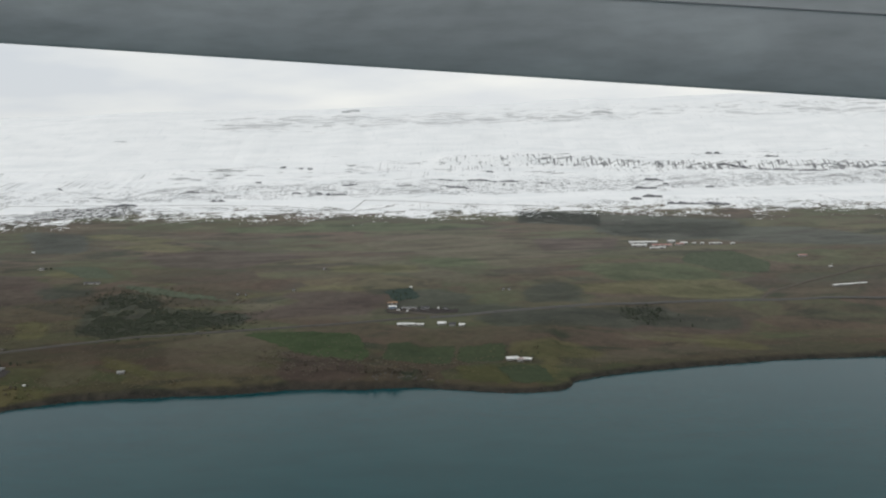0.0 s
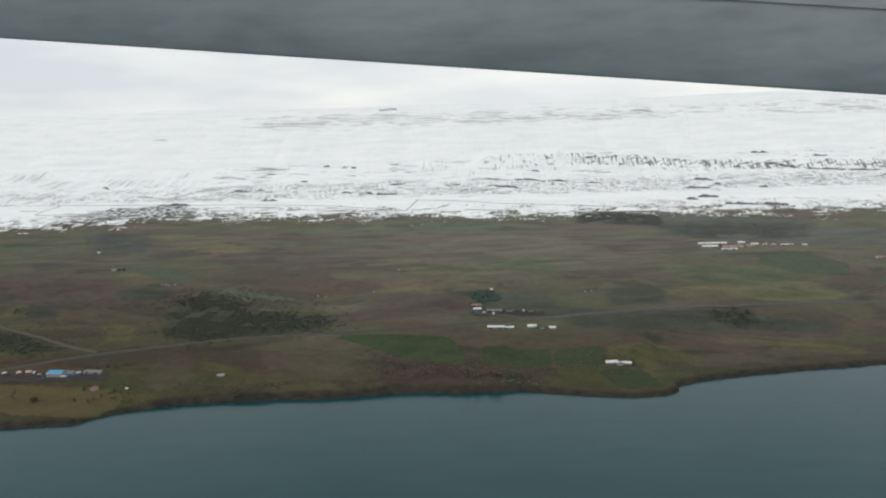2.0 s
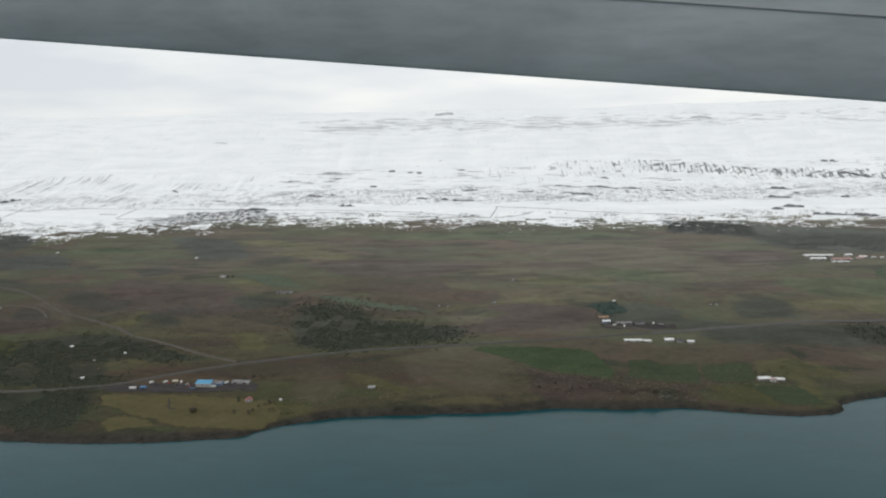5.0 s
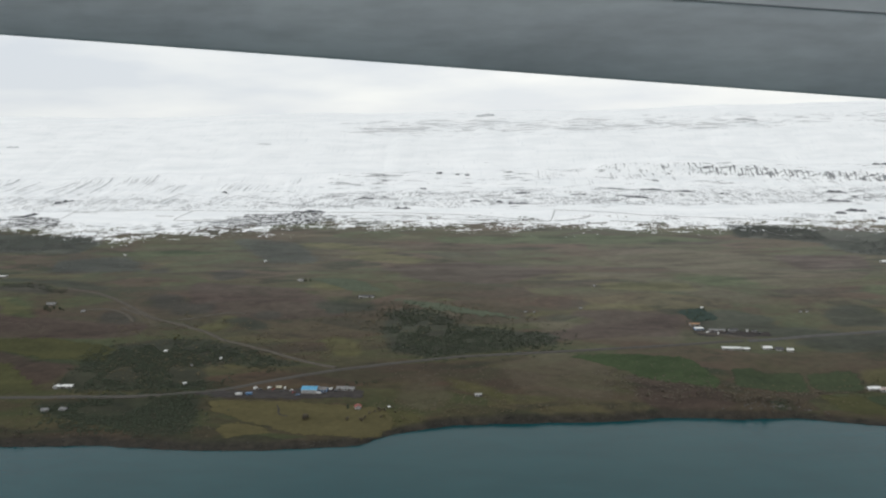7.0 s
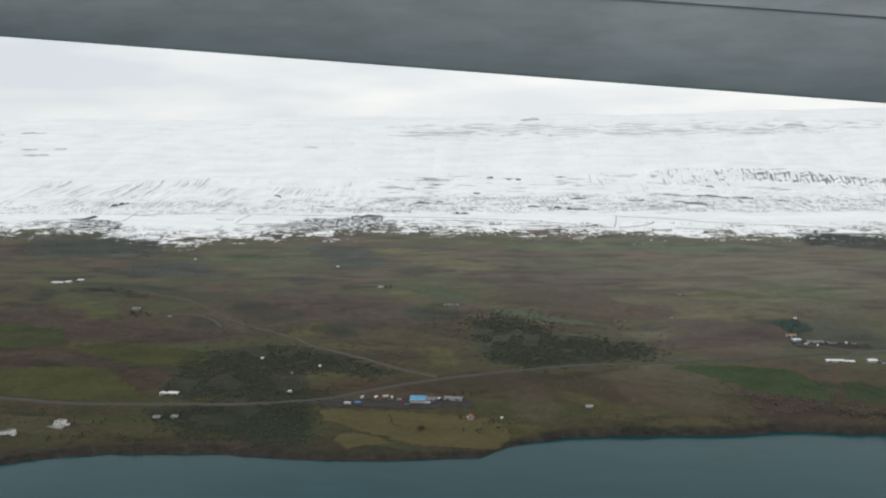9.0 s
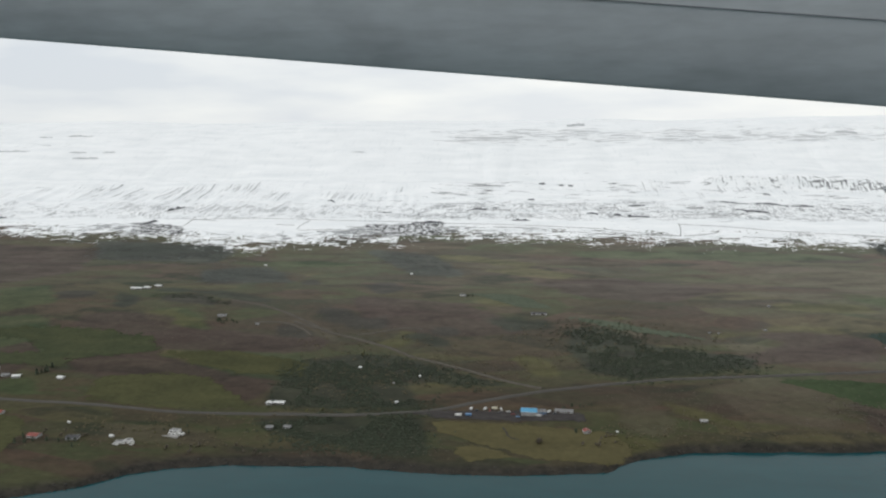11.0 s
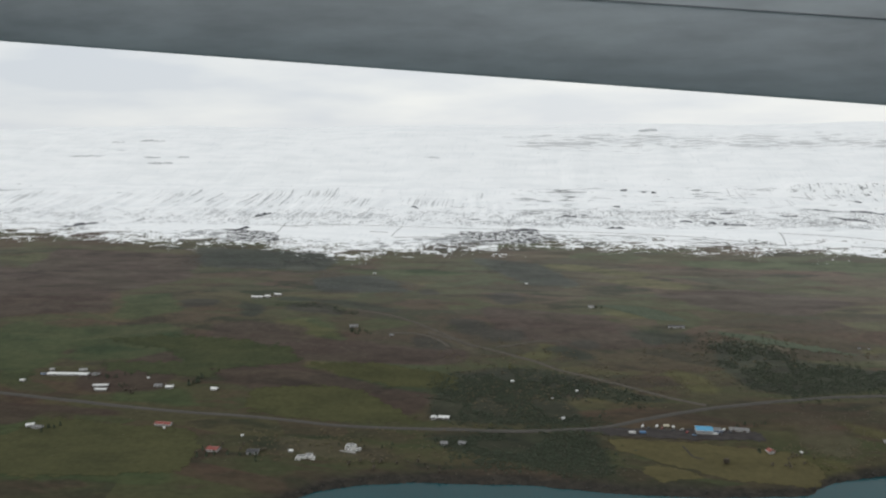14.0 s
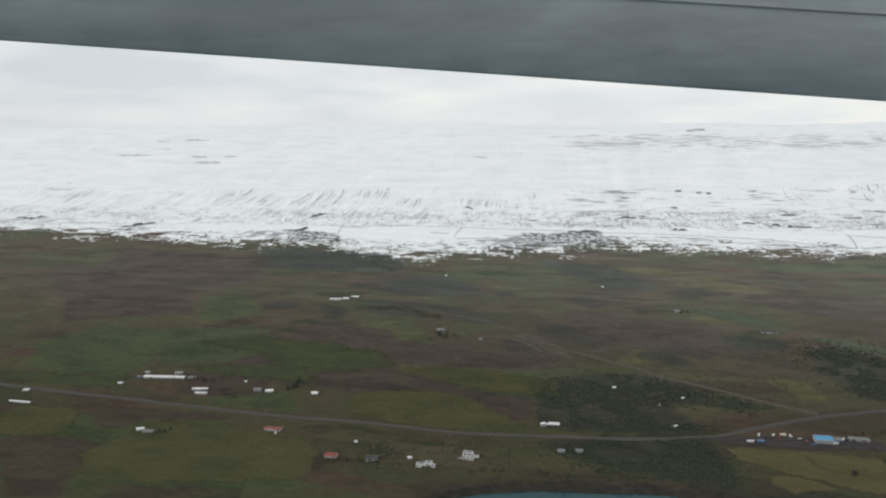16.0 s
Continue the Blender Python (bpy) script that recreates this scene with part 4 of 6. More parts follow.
meadow([(-438, 494), (-425, 500), (-404, 494), (-396, 484), (-426, 476)], OLIVE, "small yellowed hay patch near shore", wobble=2.0)
meadow([(-456, 530), (-405, 530), (-358, 529), (-325, 527), (-314, 500), (-331, 480), (-377, 483), (-423, 505), (-448, 517)], OLIVE, "yellowed hay meadow between a yard and shore", wobble=1.5)
meadow([(-744, 592), (-690, 605), (-649, 599), (-621, 576), (-588, 547), (-654, 543), (-728, 550)], MOSS, "olive green pasture above the road")
meadow([(-711, 649), (-650, 654), (-575, 633), (-567, 602), (-625, 606), (-674, 627)], MOSS, "olive green pasture strip on the slope")
meadow([(-886, 532), (-800, 523), (-758, 515), (-743, 493), (-738, 456), (-823, 436), (-893, 434), (-907, 474)], MOSS, "wide mossy green meadow by the shore", wobble=5.0)
meadow([(-1120, 616), (-1010, 610), (-948, 612), (-950, 588), (-1040, 592), (-1100, 602)], DULL, "dull green field beside the road")
meadow([(-932, 694), (-850, 700), (-740, 686), (-712, 650), (-800, 630), (-850, 668)], DULL, "large faded green field", wobble=6.0)
meadow([(-446, 801), (-397, 802), (-350, 755), (-386, 757)], UPGREEN, "narrow green field behind a barn")
meadow([(-345, 735), (-295, 724), (-200, 690), (-300, 708)], UPGREEN, "narrow green strip beside the wood")
meadow([(-900, 640), (-800, 646), (-780, 612), (-850, 618), (-890, 622)], DULL, "green paddock behind a farm")
meadow([(-1010, 548), (-955, 550), (-940, 500), (-1030, 490)], MOSS, "olive paddock by the road")
meadow([(-562, 1158), (-499, 1159), (-495, 1092), (-530, 1082), (-590, 1090), (-600, 1120)], DARKPLOT, "dark bare plot inside the snow", wobble=2.0)
meadow([(-618, 1152), (-580, 1148), (-578, 1122), (-616, 1120)], DARKPLOT, "dark narrow plot inside the snow")
meadow([(-1000, 1160), (-900, 1130), (-880, 1085), (-960, 1090)], DARKPLOT, "dark snow-flecked plot at the snow edge")
meadow([(-462, 549), (-400, 553), (-345, 554), (-342, 537), (-400, 535), (-456, 535)], YARD, "dark gravel yard strewn with vehicles", "yard", 0.05, 1.0)
meadow([(-76, 706), (-50, 712), (-40, 692), (-64, 684)], TEAL, "dark teal netted planting above a farm", wobble=2.0)
meadow([(-72, 668), (-6, 668), (-8, 655), (-66, 655)], YARD, "dark farmyard gravel between buildings", "yard", 0.05, 1.0)


# ---- aircraft ----
def aircraft_underside():
    """The grey underside of the aircraft that hangs beside the whole line of flight."""
    t = np.array([r[0] for r in ROWS])
    s = np.arange(-0.75, 16.76, 0.25)
    cols = []
    for n in (1, 2, 3):
        cols.append(np.polyval(np.polyfit(t, [r[n] for r in ROWS], 3), s))
    x, y, z = cols
    yaw = np.radians(np.polyval(np.polyfit(t, [r[4] for r in ROWS], 2), s))

    def strip(name, section, mat, parent, label="", closed=False):
        m = len(s)
        verts, faces = [], []
        for f, u in section:
            verts += np.stack([x - np.sin(yaw) * f, y + np.cos(yaw) * f, z + u], -1).tolist()
        rings = len(section) if closed else len(section) - 1
        for r in range(rings):
            q = (r + 1) % len(section)
            faces += [(r * m + i, q * m + i, q * m + i + 1, r * m + i + 1) for i in range(m - 1)]
        me = array_mesh(name, verts, faces, mat, closed and len(section) > 6)
        ob = new(name, me)
        ob.parent = parent
        return tagged(ob, label)

    root = tagged(new("aircraft_wing"), "grey painted aircraft wing underside with panel seams", "aircraft wing")
    skin = [(4.00, 0.332), (3.994, 0.334), (3.985, 0.345), (3.97, 0.365), (3.93, 0.42), (3.88, 0.50), (3.80, 0.70), (3.70, 1.05), (3.80, 1.35), (4.4, 1.4), (4.3, 0.75), (4.12, 0.40)]
    strip("underside", skin, AIRFRAME, root, closed=True)
    strip("panel_seam", [(3.802, 0.703), (3.794, 0.703), (3.791, 0.709), (3.799, 0.709)], SEAM, root, closed=True)


aircraft_underside()


# ---- buildings ----
def window(parent, x, y, z, w, h, face=-1):
    """A framed window standing on a wall that looks along face * y."""
    bm = bmesh.new()
    for dx, dz, sx, sz in ((0, 0, w, 0.09), (0, h - 0.09, w, 0.09), (-w / 2 + 0.045, 0.09, 0.09, h - 0.18), (w / 2 - 0.045, 0.09, 0.09, h - 0.18)):
        box(bm, x + dx, y + face * 0.03, z + dz, sx, 0.10, sz)
    frame_part = part("window", bm, TRIM, parent)
    bm = bmesh.new()
    box(bm, x, y + face * 0.01, z + 0.09, w - 0.18, 0.06, h - 0.18)
    part("pane", bm, GLASS, frame_part)


def gable(root, cx, cy, length, width, wall_h, roof_h, wall_mat, roof_mat, windows=0, door=True, chimney=False, over=0.35, base=2.0, turn=False):
    """Walls, a pitched roof with eaves, openings. The ridge runs along x, or along y if turn."""
    lx, ly = (width, length) if turn else (length, width)
    bm = bmesh.new()
    box(bm, cx, cy, -base, lx, ly, base + 0.25)
    part("plinth", bm, CONCRETE, root)
    bm = bmesh.new()
    hx, hy = lx / 2 - 0.05, ly / 2 - 0.05
    low = [bm.verts.new((cx + sx * hx, cy + sy * hy, 0.2)) for sx, sy in ((-1, -1), (1, -1), (1, 1), (-1, 1))]
    top = [bm.verts.new((v.co.x, v.co.y, wall_h)) for v in low]
    if turn:
        ridge = [bm.verts.new((cx, cy - hy, wall_h + roof_h)), bm.verts.new((cx, cy + hy, wall_h + roof_h))]
        bm.faces.new((low[0], low[1], top[1], ridge[0], top[0]))
        bm.faces.new((low[2], low[3], top[3], ridge[1], top[2]))
        bm.faces.new((low[1], low[2], top[2], top[1]))
        bm.faces.new((low[3], low[0], top[0], top[3]))
        bm.faces.new((top[1], top[2], ridge[1], ridge[0]))
        bm.faces.new((top[3], top[0], ridge[0], ridge[1]))
    else:
        ridge = [bm.verts.new((cx - hx, cy, wall_h + roof_h)), bm.verts.new((cx + hx, cy, wall_h + roof_h))]
        bm.faces.new((low[0], low[1], top[1], top[0]))
        bm.faces.new((low[2], low[3], top[3], top[2]))
        bm.faces.new((low[1], low[2], top[2], ridge[1], top[1]))
        bm.faces.new((low[3], low[0], top[0], ridge[0], top[3]))
        bm.faces.new((top[0], top[1], ridge[1], ridge[0]))
        bm.faces.new((top[2], top[3], ridge[0], ridge[1]))
    part("wall", bm, wall_mat, root)
    bm = bmesh.new()
    thick = 0.14
    half, run = (lx, ly) if turn else (ly, lx)
    slope = roof_h / (half / 2)
    for side in (-1, 1):
        a, e = 0.0, side * (half / 2 + over)
        za, ze = wall_h + roof_h + 0.03, wall_h - over * slope + 0.03
        r = run / 2 + over
        ring = []
        for p, zz in ((a, za), (e, ze), (e, ze + thick), (a, za + thick)):
            for k in (-r, r):
                ring.append(bm.verts.new((cx + p, cy + k, zz) if turn else (cx + k, cy + p, zz)))
        for i in range(4):
            j = (i + 1) % 4
            bm.faces.new((ring[2 * i], ring[2 * j], ring[2 * j + 1], ring[2 * i + 1]))
        bm.faces.new((ring[0], ring[2], ring[4], ring[6]))
        bm.faces.new((ring[1], ring[3], ring[5], ring[7]))
    bmesh.ops.recalc_face_normals(bm, faces=bm.faces)
    part("roof", bm, roof_mat, root)
    bm = bmesh.new()
    span_x, span_y = (0.5, run + 2 * over + 0.1) if turn else (run + 2 * over + 0.1, 0.5)
    box(bm, cx, cy, wall_h + roof_h + 0.1, span_x, span_y, 0.16)
    part("ridge_cap", bm, TRIM if roof_mat == WHITEROOF else roof_mat, root)
    for end in (-1, 1):
        bm = bmesh.new()
        e = end * (half / 2 + over + 0.03)
        px, py = (cx + e, cy) if turn else (cx, cy + e)
        box(bm, px, py, wall_h - over * slope - 0.1, 0.08 if turn else run + 2 * over, run + 2 * over if turn else 0.08, 0.3)
        part("fascia", bm, TRIM if wall_mat == WHITE else wall_mat, root)
    front = cy - ly / 2 + 0.05
    if windows:
        gap = lx / (windows + 1)
        for n in range(windows):
            window(root, cx - lx / 2 + gap * (n + 0.75), front, 1.1, min(1.3, gap * 0.55), 1.2)
    if door:
        bm = bmesh.new()
        box(bm, cx + lx * 0.36, front - 0.02, 0.22, 1.0, 0.1, 2.05, 0.02)
        part("door", bm, DOOR, root)
    if chimney:
        bm = bmesh.new()
        box(bm, cx + (0 if turn else lx * 0.2), cy, wall_h + roof_h * 0.7, 0.7, 0.7, roof_h * 0.3 + 0.9, 0.04)
        part("chimney", bm, CONCRETE, root)


SIZES = {"car": (0.7, 0.7, 0.65), "van": (0.7, 0.7, 0.65), "trailer": (0.75, 0.7, 0.65), "hut": (0.75, 0.75, 0.5), "house": (0.9, 0.85, 0.52), "barn": (0.95, 0.85, 0.5)}


def stand(name, x, y, turn_deg, label, category, group=""):
    root = tagged(new(name), label, category, group)
    z = min(float(height(x + dx, y + dy)) for dx in (-3, 0, 3) for dy in (-3, 0, 3))
    root.matrix_basis = pose(x, y, z + 0.3, 0, 0, turn_deg) @ Matrix.Diagonal((*SIZES.get(category, (1, 1, 0.72)), 1))
    return root


def house(x, y, length, width, label, wall=WHITE, roof=WHITEROOF, turn=0, wall_h=2.8, roof_h=1.6, windows=3, chimney=False, name="house", category="house", group="houses along the shore", ridge_y=False):
    root = stand(name, x, y, turn, label, category, group)
    gable(root, 0, 0, length, width, wall_h, roof_h, wall, roof, windows, True, chimney, turn=ridge_y)
    return root


def barn(x, y, length, width, label, wall=WHITE, roof=WHITEROOF, turn=0, wall_h=3.2, roof_h=1.4, name="barn"):
    root = stand(name, x, y, turn, label, "barn", "farm buildings")
    gable(root, 0, 0, length, width, wall_h, roof_h, wall, roof, max(2, int(length / 5)), False)
    for k in (-0.3, 0.25):
        bm = bmesh.new()
        box(bm, length * k, -width / 2 + 0.02, 0.22, 2.6, 0.12, 2.5, 0.03)
        part("barn_door", bm, DOOR, root)
    return root


def hut(x, y, size, label, wall=WHITE, roof=WHITEROOF, turn=0):
    root = stand("hut", x, y, turn, label, "hut", "small huts")
    gable(root, 0, 0, size, size * 0.75, 2.2, 0.9, wall, roof, 1, False, over=0.2)
    return root


# greenhouse farm between the road and the hill
house(-65, 671, 7.5, 6.0, "small house with blue boarding and white roof", BLUEWALL, WHITEROOF, 4, 2.9, 1.3)
barn(-66, 681, 9, 6, "low shed with rusty brown sheet roof", GREYWALL, ORANGEROOF, 3, 2.6, 1.2, "shed")
barn(-50, 668, 14, 5.5, "long low shed with pale grey roof", GREYWALL, GREYROOF, -2, 2.6, 1.0)
house(-36, 668, 8, 6, "dark-roofed farmhouse with grey walls", GREYWALL, DARKROOF, 5, 2.6, 1.6)
hut(-51, 712, 3.6, "tiny white hut on the slope above a farm")
hut(-18, 667, 5, "small dark-roofed shed with pale wall", GREYWALL, DARKROOF)
barn(-50, 628, 15, 5.5, "long white barn beside the road", WHITE, WHITEROOF, -2, 2.8, 1.2)
barn(-38.5, 627.4, 7, 5.0, "low white annexe of a long barn", WHITE, WHITEROOF, -2, 2.4, 0.9, "shed")
house(-20, 630, 8, 6, "white farmhouse with pale roof", WHITE, WHITEROOF, 2)
house(-11, 628, 6, 6, "dark-roofed cottage with grey walls", GREYWALL, DARKROOF, -4, 2.6, 1.8)
house(-3, 626, 5.5, 5, "small bright white house by the road", WHITE, WHITEROOF, -12, 2.8, 1.2)
hut(36, 704, 2.6, "tiny pale hut on the heath", GREYWALL, GREYROOF)
hut(41.5, 704, 2.4, "tiny pale hut beside another one", GREYWALL, GREYROOF)
# white farm on the cape
house(35, 566, 10, 5, "white farmhouse wing with white roof", WHITE, WHITEROOF, 6)
house(41.2, 563, 5, 6, "white gabled house with pinkish roof on a cape", WHITE, PINKROOF, -4, 2.8, 1.6, ridge_y=True)
house(46.6, 565, 7, 4.5, "white garage with white roof near water", WHITE, WHITEROOF, -18, 2.6, 1.0)
# large farm below the dark wood
barn(205, 872, 33, 8, "very long white barn with white roof", WHITE, WHITEROOF, -1, 3.2, 1.6)
barn(196, 852, 17, 8, "wide white barn with white roof", WHITE, WHITEROOF, -3, 3.4, 1.6)
barn(220, 848, 22, 9, "long barn with faded red roof", WHITE, BRICKROOF, -2, 3.0, 2.0)
house(240, 849, 9, 7, "farmhouse with faded red roof", WHITE, BRICKROOF, 3, 2.8, 2.0)
house(236, 868, 8, 7, "white two-storey farmhouse among barns", WHITE, WHITEROOF, 0, 4.2, 1.5)
house(247, 857, 8, 6, "white farmhouse with pale roof", WHITE, WHITEROOF, -10, 3.0, 1.4)
barn(212, 834, 18, 5, "low white shed with white roof", WHITE, WHITEROOF, 2, 2.2, 0.8, "shed")
hut(258, 856, 5, "white hut in a row behind a farm")
hut(267, 855, 5, "white hut in a row behind a farm")
barn(281, 853, 14, 4, "long low white shed in a row", WHITE, WHITEROOF, 0, 2.2, 0.8, "shed")
hut(299, 850, 6, "white hut at the end of a row")
barn(364, 720, 37, 3.4, "very long narrow white poultry house", WHITE, WHITEROOF, 13, 1.9, 0.8)
hut(365, 761, 4, "small white hut on the slope")
house(350, 791, 9, 6, "pale farmhouse with faded red roof", GREYWALL, BRICKROOF, 0)
# lonely buildings on the heath
house(-258, 546, 5.5, 4.5, "small pale grey cabin above the shore", GREYWALL, SILVERROOF, 8, 2.4, 1.2)
hut(-143, 767, 3.5, "tiny pale hut on green grass", GREYWALL, GREYROOF)
hut(-163, 713, 3.5, "tiny pale hut beside a strip of grass", GREYWALL, GREYROOF)
hut(-215, 706, 2.6, "tiny pale hut at a meadow corner", GREYWALL, GREYROOF)
hut(-207, 705, 2.2, "tiny pale hut at a meadow corner", GREYWALL, GREYROOF)
# contractor's yard with the blue roof
root = stand("workshop", -384, 549, -3, "workshop with bright blue sheet roof and white walls", "workshop")
gable(root, 0, 0, 11.5, 9.0, 3.6, 1.9, WHITE, BLUEROOF, 3, False, over=0.3)
gable(root, 9.2, 1.5, 7.0, 6.0, 2.6, 0.9, BLUEWALL, GREYROOF, 2, True, over=0.2)
for k in (-3.0, 2.2):
    bm = bmesh.new()
    box(bm, k, -4.5, 0.22, 3.2, 0.14, 3.0, 0.03)
    part("roller_door", bm, GREYWALL, root)
barn(-358, 553, 14, 6, "grey sheet-roofed open shed in a yard", GREYWALL, GREYROOF, -6, 2.8, 1.0, "shed")
house(-344, 525, 5.0, 5.0, "small white cottage with red roof", WHITE, REDROOF, 14, 3.4, 2.0, 2, True, ridge_y=True)
hut(-322, 529, 2.2, "tiny white shed by the shore")
# farms and villas along the road
barn(-917, 611, 39, 6.5, "long white barn with weathered white roof", GREYWALL, WHITEROOF, 2, 2.4, 1.3)
house(-908, 620, 7, 4, "pale farmhouse with silvery roof behind a barn", WHITE, SILVERROOF, 12, 3.0, 1.5)
house(-937, 619, 4, 4, "small pale farm shed behind a barn", WHITE, SILVERROOF, 0, 2.8, 1.2)
hut(-892, 612, 8, "grey shed at the end of a barn", GREYWALL, GREYROOF)
hut(-940, 610, 5, "small bluish hut at the end of a barn", BLUEWALL, GREYROOF)
hut(-950, 596, 6, "small white hut by the road")
house(-874, 590, 14, 4.5, "long white house with a bright roof", GREYWALL, WHITEROOF, 8, 2.6, 1.2)
house(-870, 583, 11, 4, "low white house wing with white roof", GREYWALL, WHITEROOF, 2, 2.4, 1.0)
hut(-840, 607, 2.6, "tiny white hut in a paddock")
house(-813, 591, 7, 5.5, "white cottage with white roof", WHITE, WHITEROOF, 14, 2.8, 1.5)
house(-824, 593, 7, 5, "grey cottage with dull roof", GREYWALL, GREYROOF, 2)
house(-773, 590, 6, 5, "small white cottage above the road", WHITE, WHITEROOF, -10)
house(-786, 525, 14, 6, "long low white house with red roof", WHITE, REDROOF, -4, 2.6, 1.5, 5)
hut(-782, 518, 1.8, "tiny white shed below a red-roofed house")
house(-887, 514, 6, 5, "white house with a bright roof among bushes", WHITE, WHITEROOF, 24, 2.8, 1.3)
house(-879, 511, 9, 4.5, "grey house with pale roof", GREYWALL, GREYROOF, -4, 2.6, 1.2)
house(-730, 486, 9, 7, "house with faded red roof among trees", GREYWALL, REDROOF, -6, 2.8, 1.8)
house(-701, 485, 9, 7, "brown-roofed house hidden among trees", GREYWALL, DARKROOF, 8, 2.6, 1.5)
hut(-718, 509, 2.4, "tiny white caravan-sized hut by a hedge")
hut(-675, 489, 4, "small white garage beside a villa")
root = stand("villa", -664, 484, 8, "white flat-roofed villa with stepped blocks", "house", "houses along the shore")
for bx, by, sx, sy, sz in ((-2.5, 0, 7, 5, 3.0), (3.4, 1.2, 5, 6, 3.6), (-4.5, -3.6, 4, 3, 2.4), (6.5, -1.5, 3, 4, 2.6)):
    bm = bmesh.new()
    box(bm, bx, by, -1.6, sx, sy, sz + 1.6, 0.05)
    part("wall", bm, VILLAWHITE, root)
    bm = bmesh.new()
    box(bm, bx, by, sz + 0.003, sx - 1.0, sy - 1.0, 0.12, 0.04)
    part("roof", bm, GREYROOF, root)
    window(root, bx - sx * 0.2, by - sy / 2, 0.9, 1.5, 1.3)
root = stand("villa", -636, 503, -8, "large white modern villa on a grey terrace", "house", "houses along the shore")
bm = bmesh.new()
box(bm, -2, -2.0, -2.2, 16, 10, 2.5, 0.06)
part("terrace", bm, CONCRETE, root)
for bx, by, sx, sy, sz in ((0, 0.8, 7.5, 5.6, 5.2), (-0.5, -2.4, 6.0, 3.2, 2.8), (6.6, -1.0, 4.2, 3.4, 2.6)):
    bm = bmesh.new()
    box(bm, bx, by, 0.303, sx, sy, sz, 0.05)
    part("wall", bm, VILLAWHITE, root)
    bm = bmesh.new()
    box(bm, bx, by, sz + 0.306, sx - 0.9, sy - 0.9, 0.12, 0.05)
    part("roof", bm, GREYROOF, root)
    for k in (-0.25, 0.25):
        window(root, bx + k * sx, by - sy / 2, sz - 1.7, sx * 0.3, 1.4)
house(-583, 554, 4, 5, "narrow white gabled house by the road", WHITE, WHITEROOF, 6, 3.2, 1.6, 1, ridge_y=True)
barn(-575.5, 556, 8.5, 5, "white shed with clean white roof", WHITE, WHITEROOF, -2, 2.6, 1.2, "shed")
house(-571, 517, 5.5, 5, "grey house with dull roof below the road", GREYROOF, GREYROOF, 6)
house(-558, 518, 5.5, 4.5, "dull grey house below the road", GREYROOF, GREYROOF, -6)
hut(-525, 622, 3.8, "small white hut at the wood edge")
hut(-472, 607, 2.6, "tiny white hut among conifers")
hut(-485, 561, 3.6, "small pale hut beside the wood", GREYWALL, WHITEROOF, 30)
hut(-492, 594, 2.0, "tiny pale hut inside the wood", GREYWALL, GREYROOF)
# hill farms
barn(-814, 808, 13, 6, "white hill-farm barn with white roof", WHITE, WHITEROOF, 2, 2.8, 1.4)
house(-803, 811, 7, 6, "white hill farmhouse with white roof", WHITE, WHITEROOF, 0, 3.2, 1.6)
barn(-795, 822, 8, 5, "small white hill-farm shed", WHITE, WHITEROOF, -6, 2.6, 1.2, "shed")
house(-685, 727, 9, 6, "grey farmhouse among dark trees", GREYWALL, GREYROOF, 8)
hut(-644, 711, 5, "small pale hut beside a pasture", GREYWALL, GREYROOF)
hut(-705, 929, 4, "tiny white hut far up the heath")
hut(-515, 893, 4, "tiny white hut below the snow")
house(-447, 789, 6.5, 5, "small white farmhouse beside a green field", WHITE, GREYROOF, -20)
barn(-370, 739, 16, 6, "long barn with dark roof and white wall", WHITE, DARKROOF, -3, 2.8, 1.4)
hut(-1026, 577, 7, "small white hut above the road")
house(-1017, 556, 21, 2.8, "long narrow white shed by the road", WHITE, WHITEROOF, -6, 1.7, 0.6, 4, name="shed", category="barn", group="farm buildings")


# ---- vehicles ----
def wheel(parent, x, y, r=0.33):
    bm = bmesh.new()
    bmesh.ops.create_cone(bm, cap_ends=True, segments=14, radius1=r, radius2=r, depth=0.24, matrix=pose(x, y, r, 90, 0, 0))
    part("wheel", bm, TYRE, parent)


def car(x, y, turn, mat, label, long=4.3, tall=1.45):
    root = stand("car", x, y, turn, label, "car", "vehicles in the yard")
    bm = bmesh.new()
    box(bm, 0, 0, 0.28, long, 1.75, tall * 0.42, 0.14)
    part("body", bm, mat, root)
    bm = bmesh.new()
    made = box(bm, -0.15, 0, 0.28 + tall * 0.42, long * 0.56, 1.55, tall * 0.4)
    for v in bm.verts:
        if v.co.z > 0.5 + tall * 0.42:
            v.co.x = -0.15 + (v.co.x + 0.15) * 0.72
            v.co.y *= 0.86
    part("cabin", bm, GLASS, root)
    bm = bmesh.new()
    box(bm, -0.15, 0, 0.283 + tall * 0.82, long * 0.4, 1.34, 0.06, 0.02)
    part("roof", bm, mat, root)
    for sx in (-0.32, 0.32):
        for sy in (-0.8, 0.8):
            wheel(root, sx * long, sy)


def van(x, y, turn, mat, label, long=5.4):
    root = stand("van", x, y, turn, label, "van", "vehicles in the yard")
    bm = bmesh.new()
    box(bm, 0, 0, 0.35, long, 1.95, 1.95, 0.12)
    for v in bm.verts:
        if v.co.x > long * 0.3 and v.co.z > 1.4:
            v.co.x -= 0.7
    part("body", bm, mat, root)
    bm = bmesh.new()
    box(bm, long * 0.40, 0, 1.35, 0.5, 1.8, 0.65, 0.05)
    part("windscreen", bm, GLASS, root)
    for sx in (-0.3, 0.3):
        for sy in (-0.9, 0.9):
            wheel(root, sx * long, sy, 0.36)


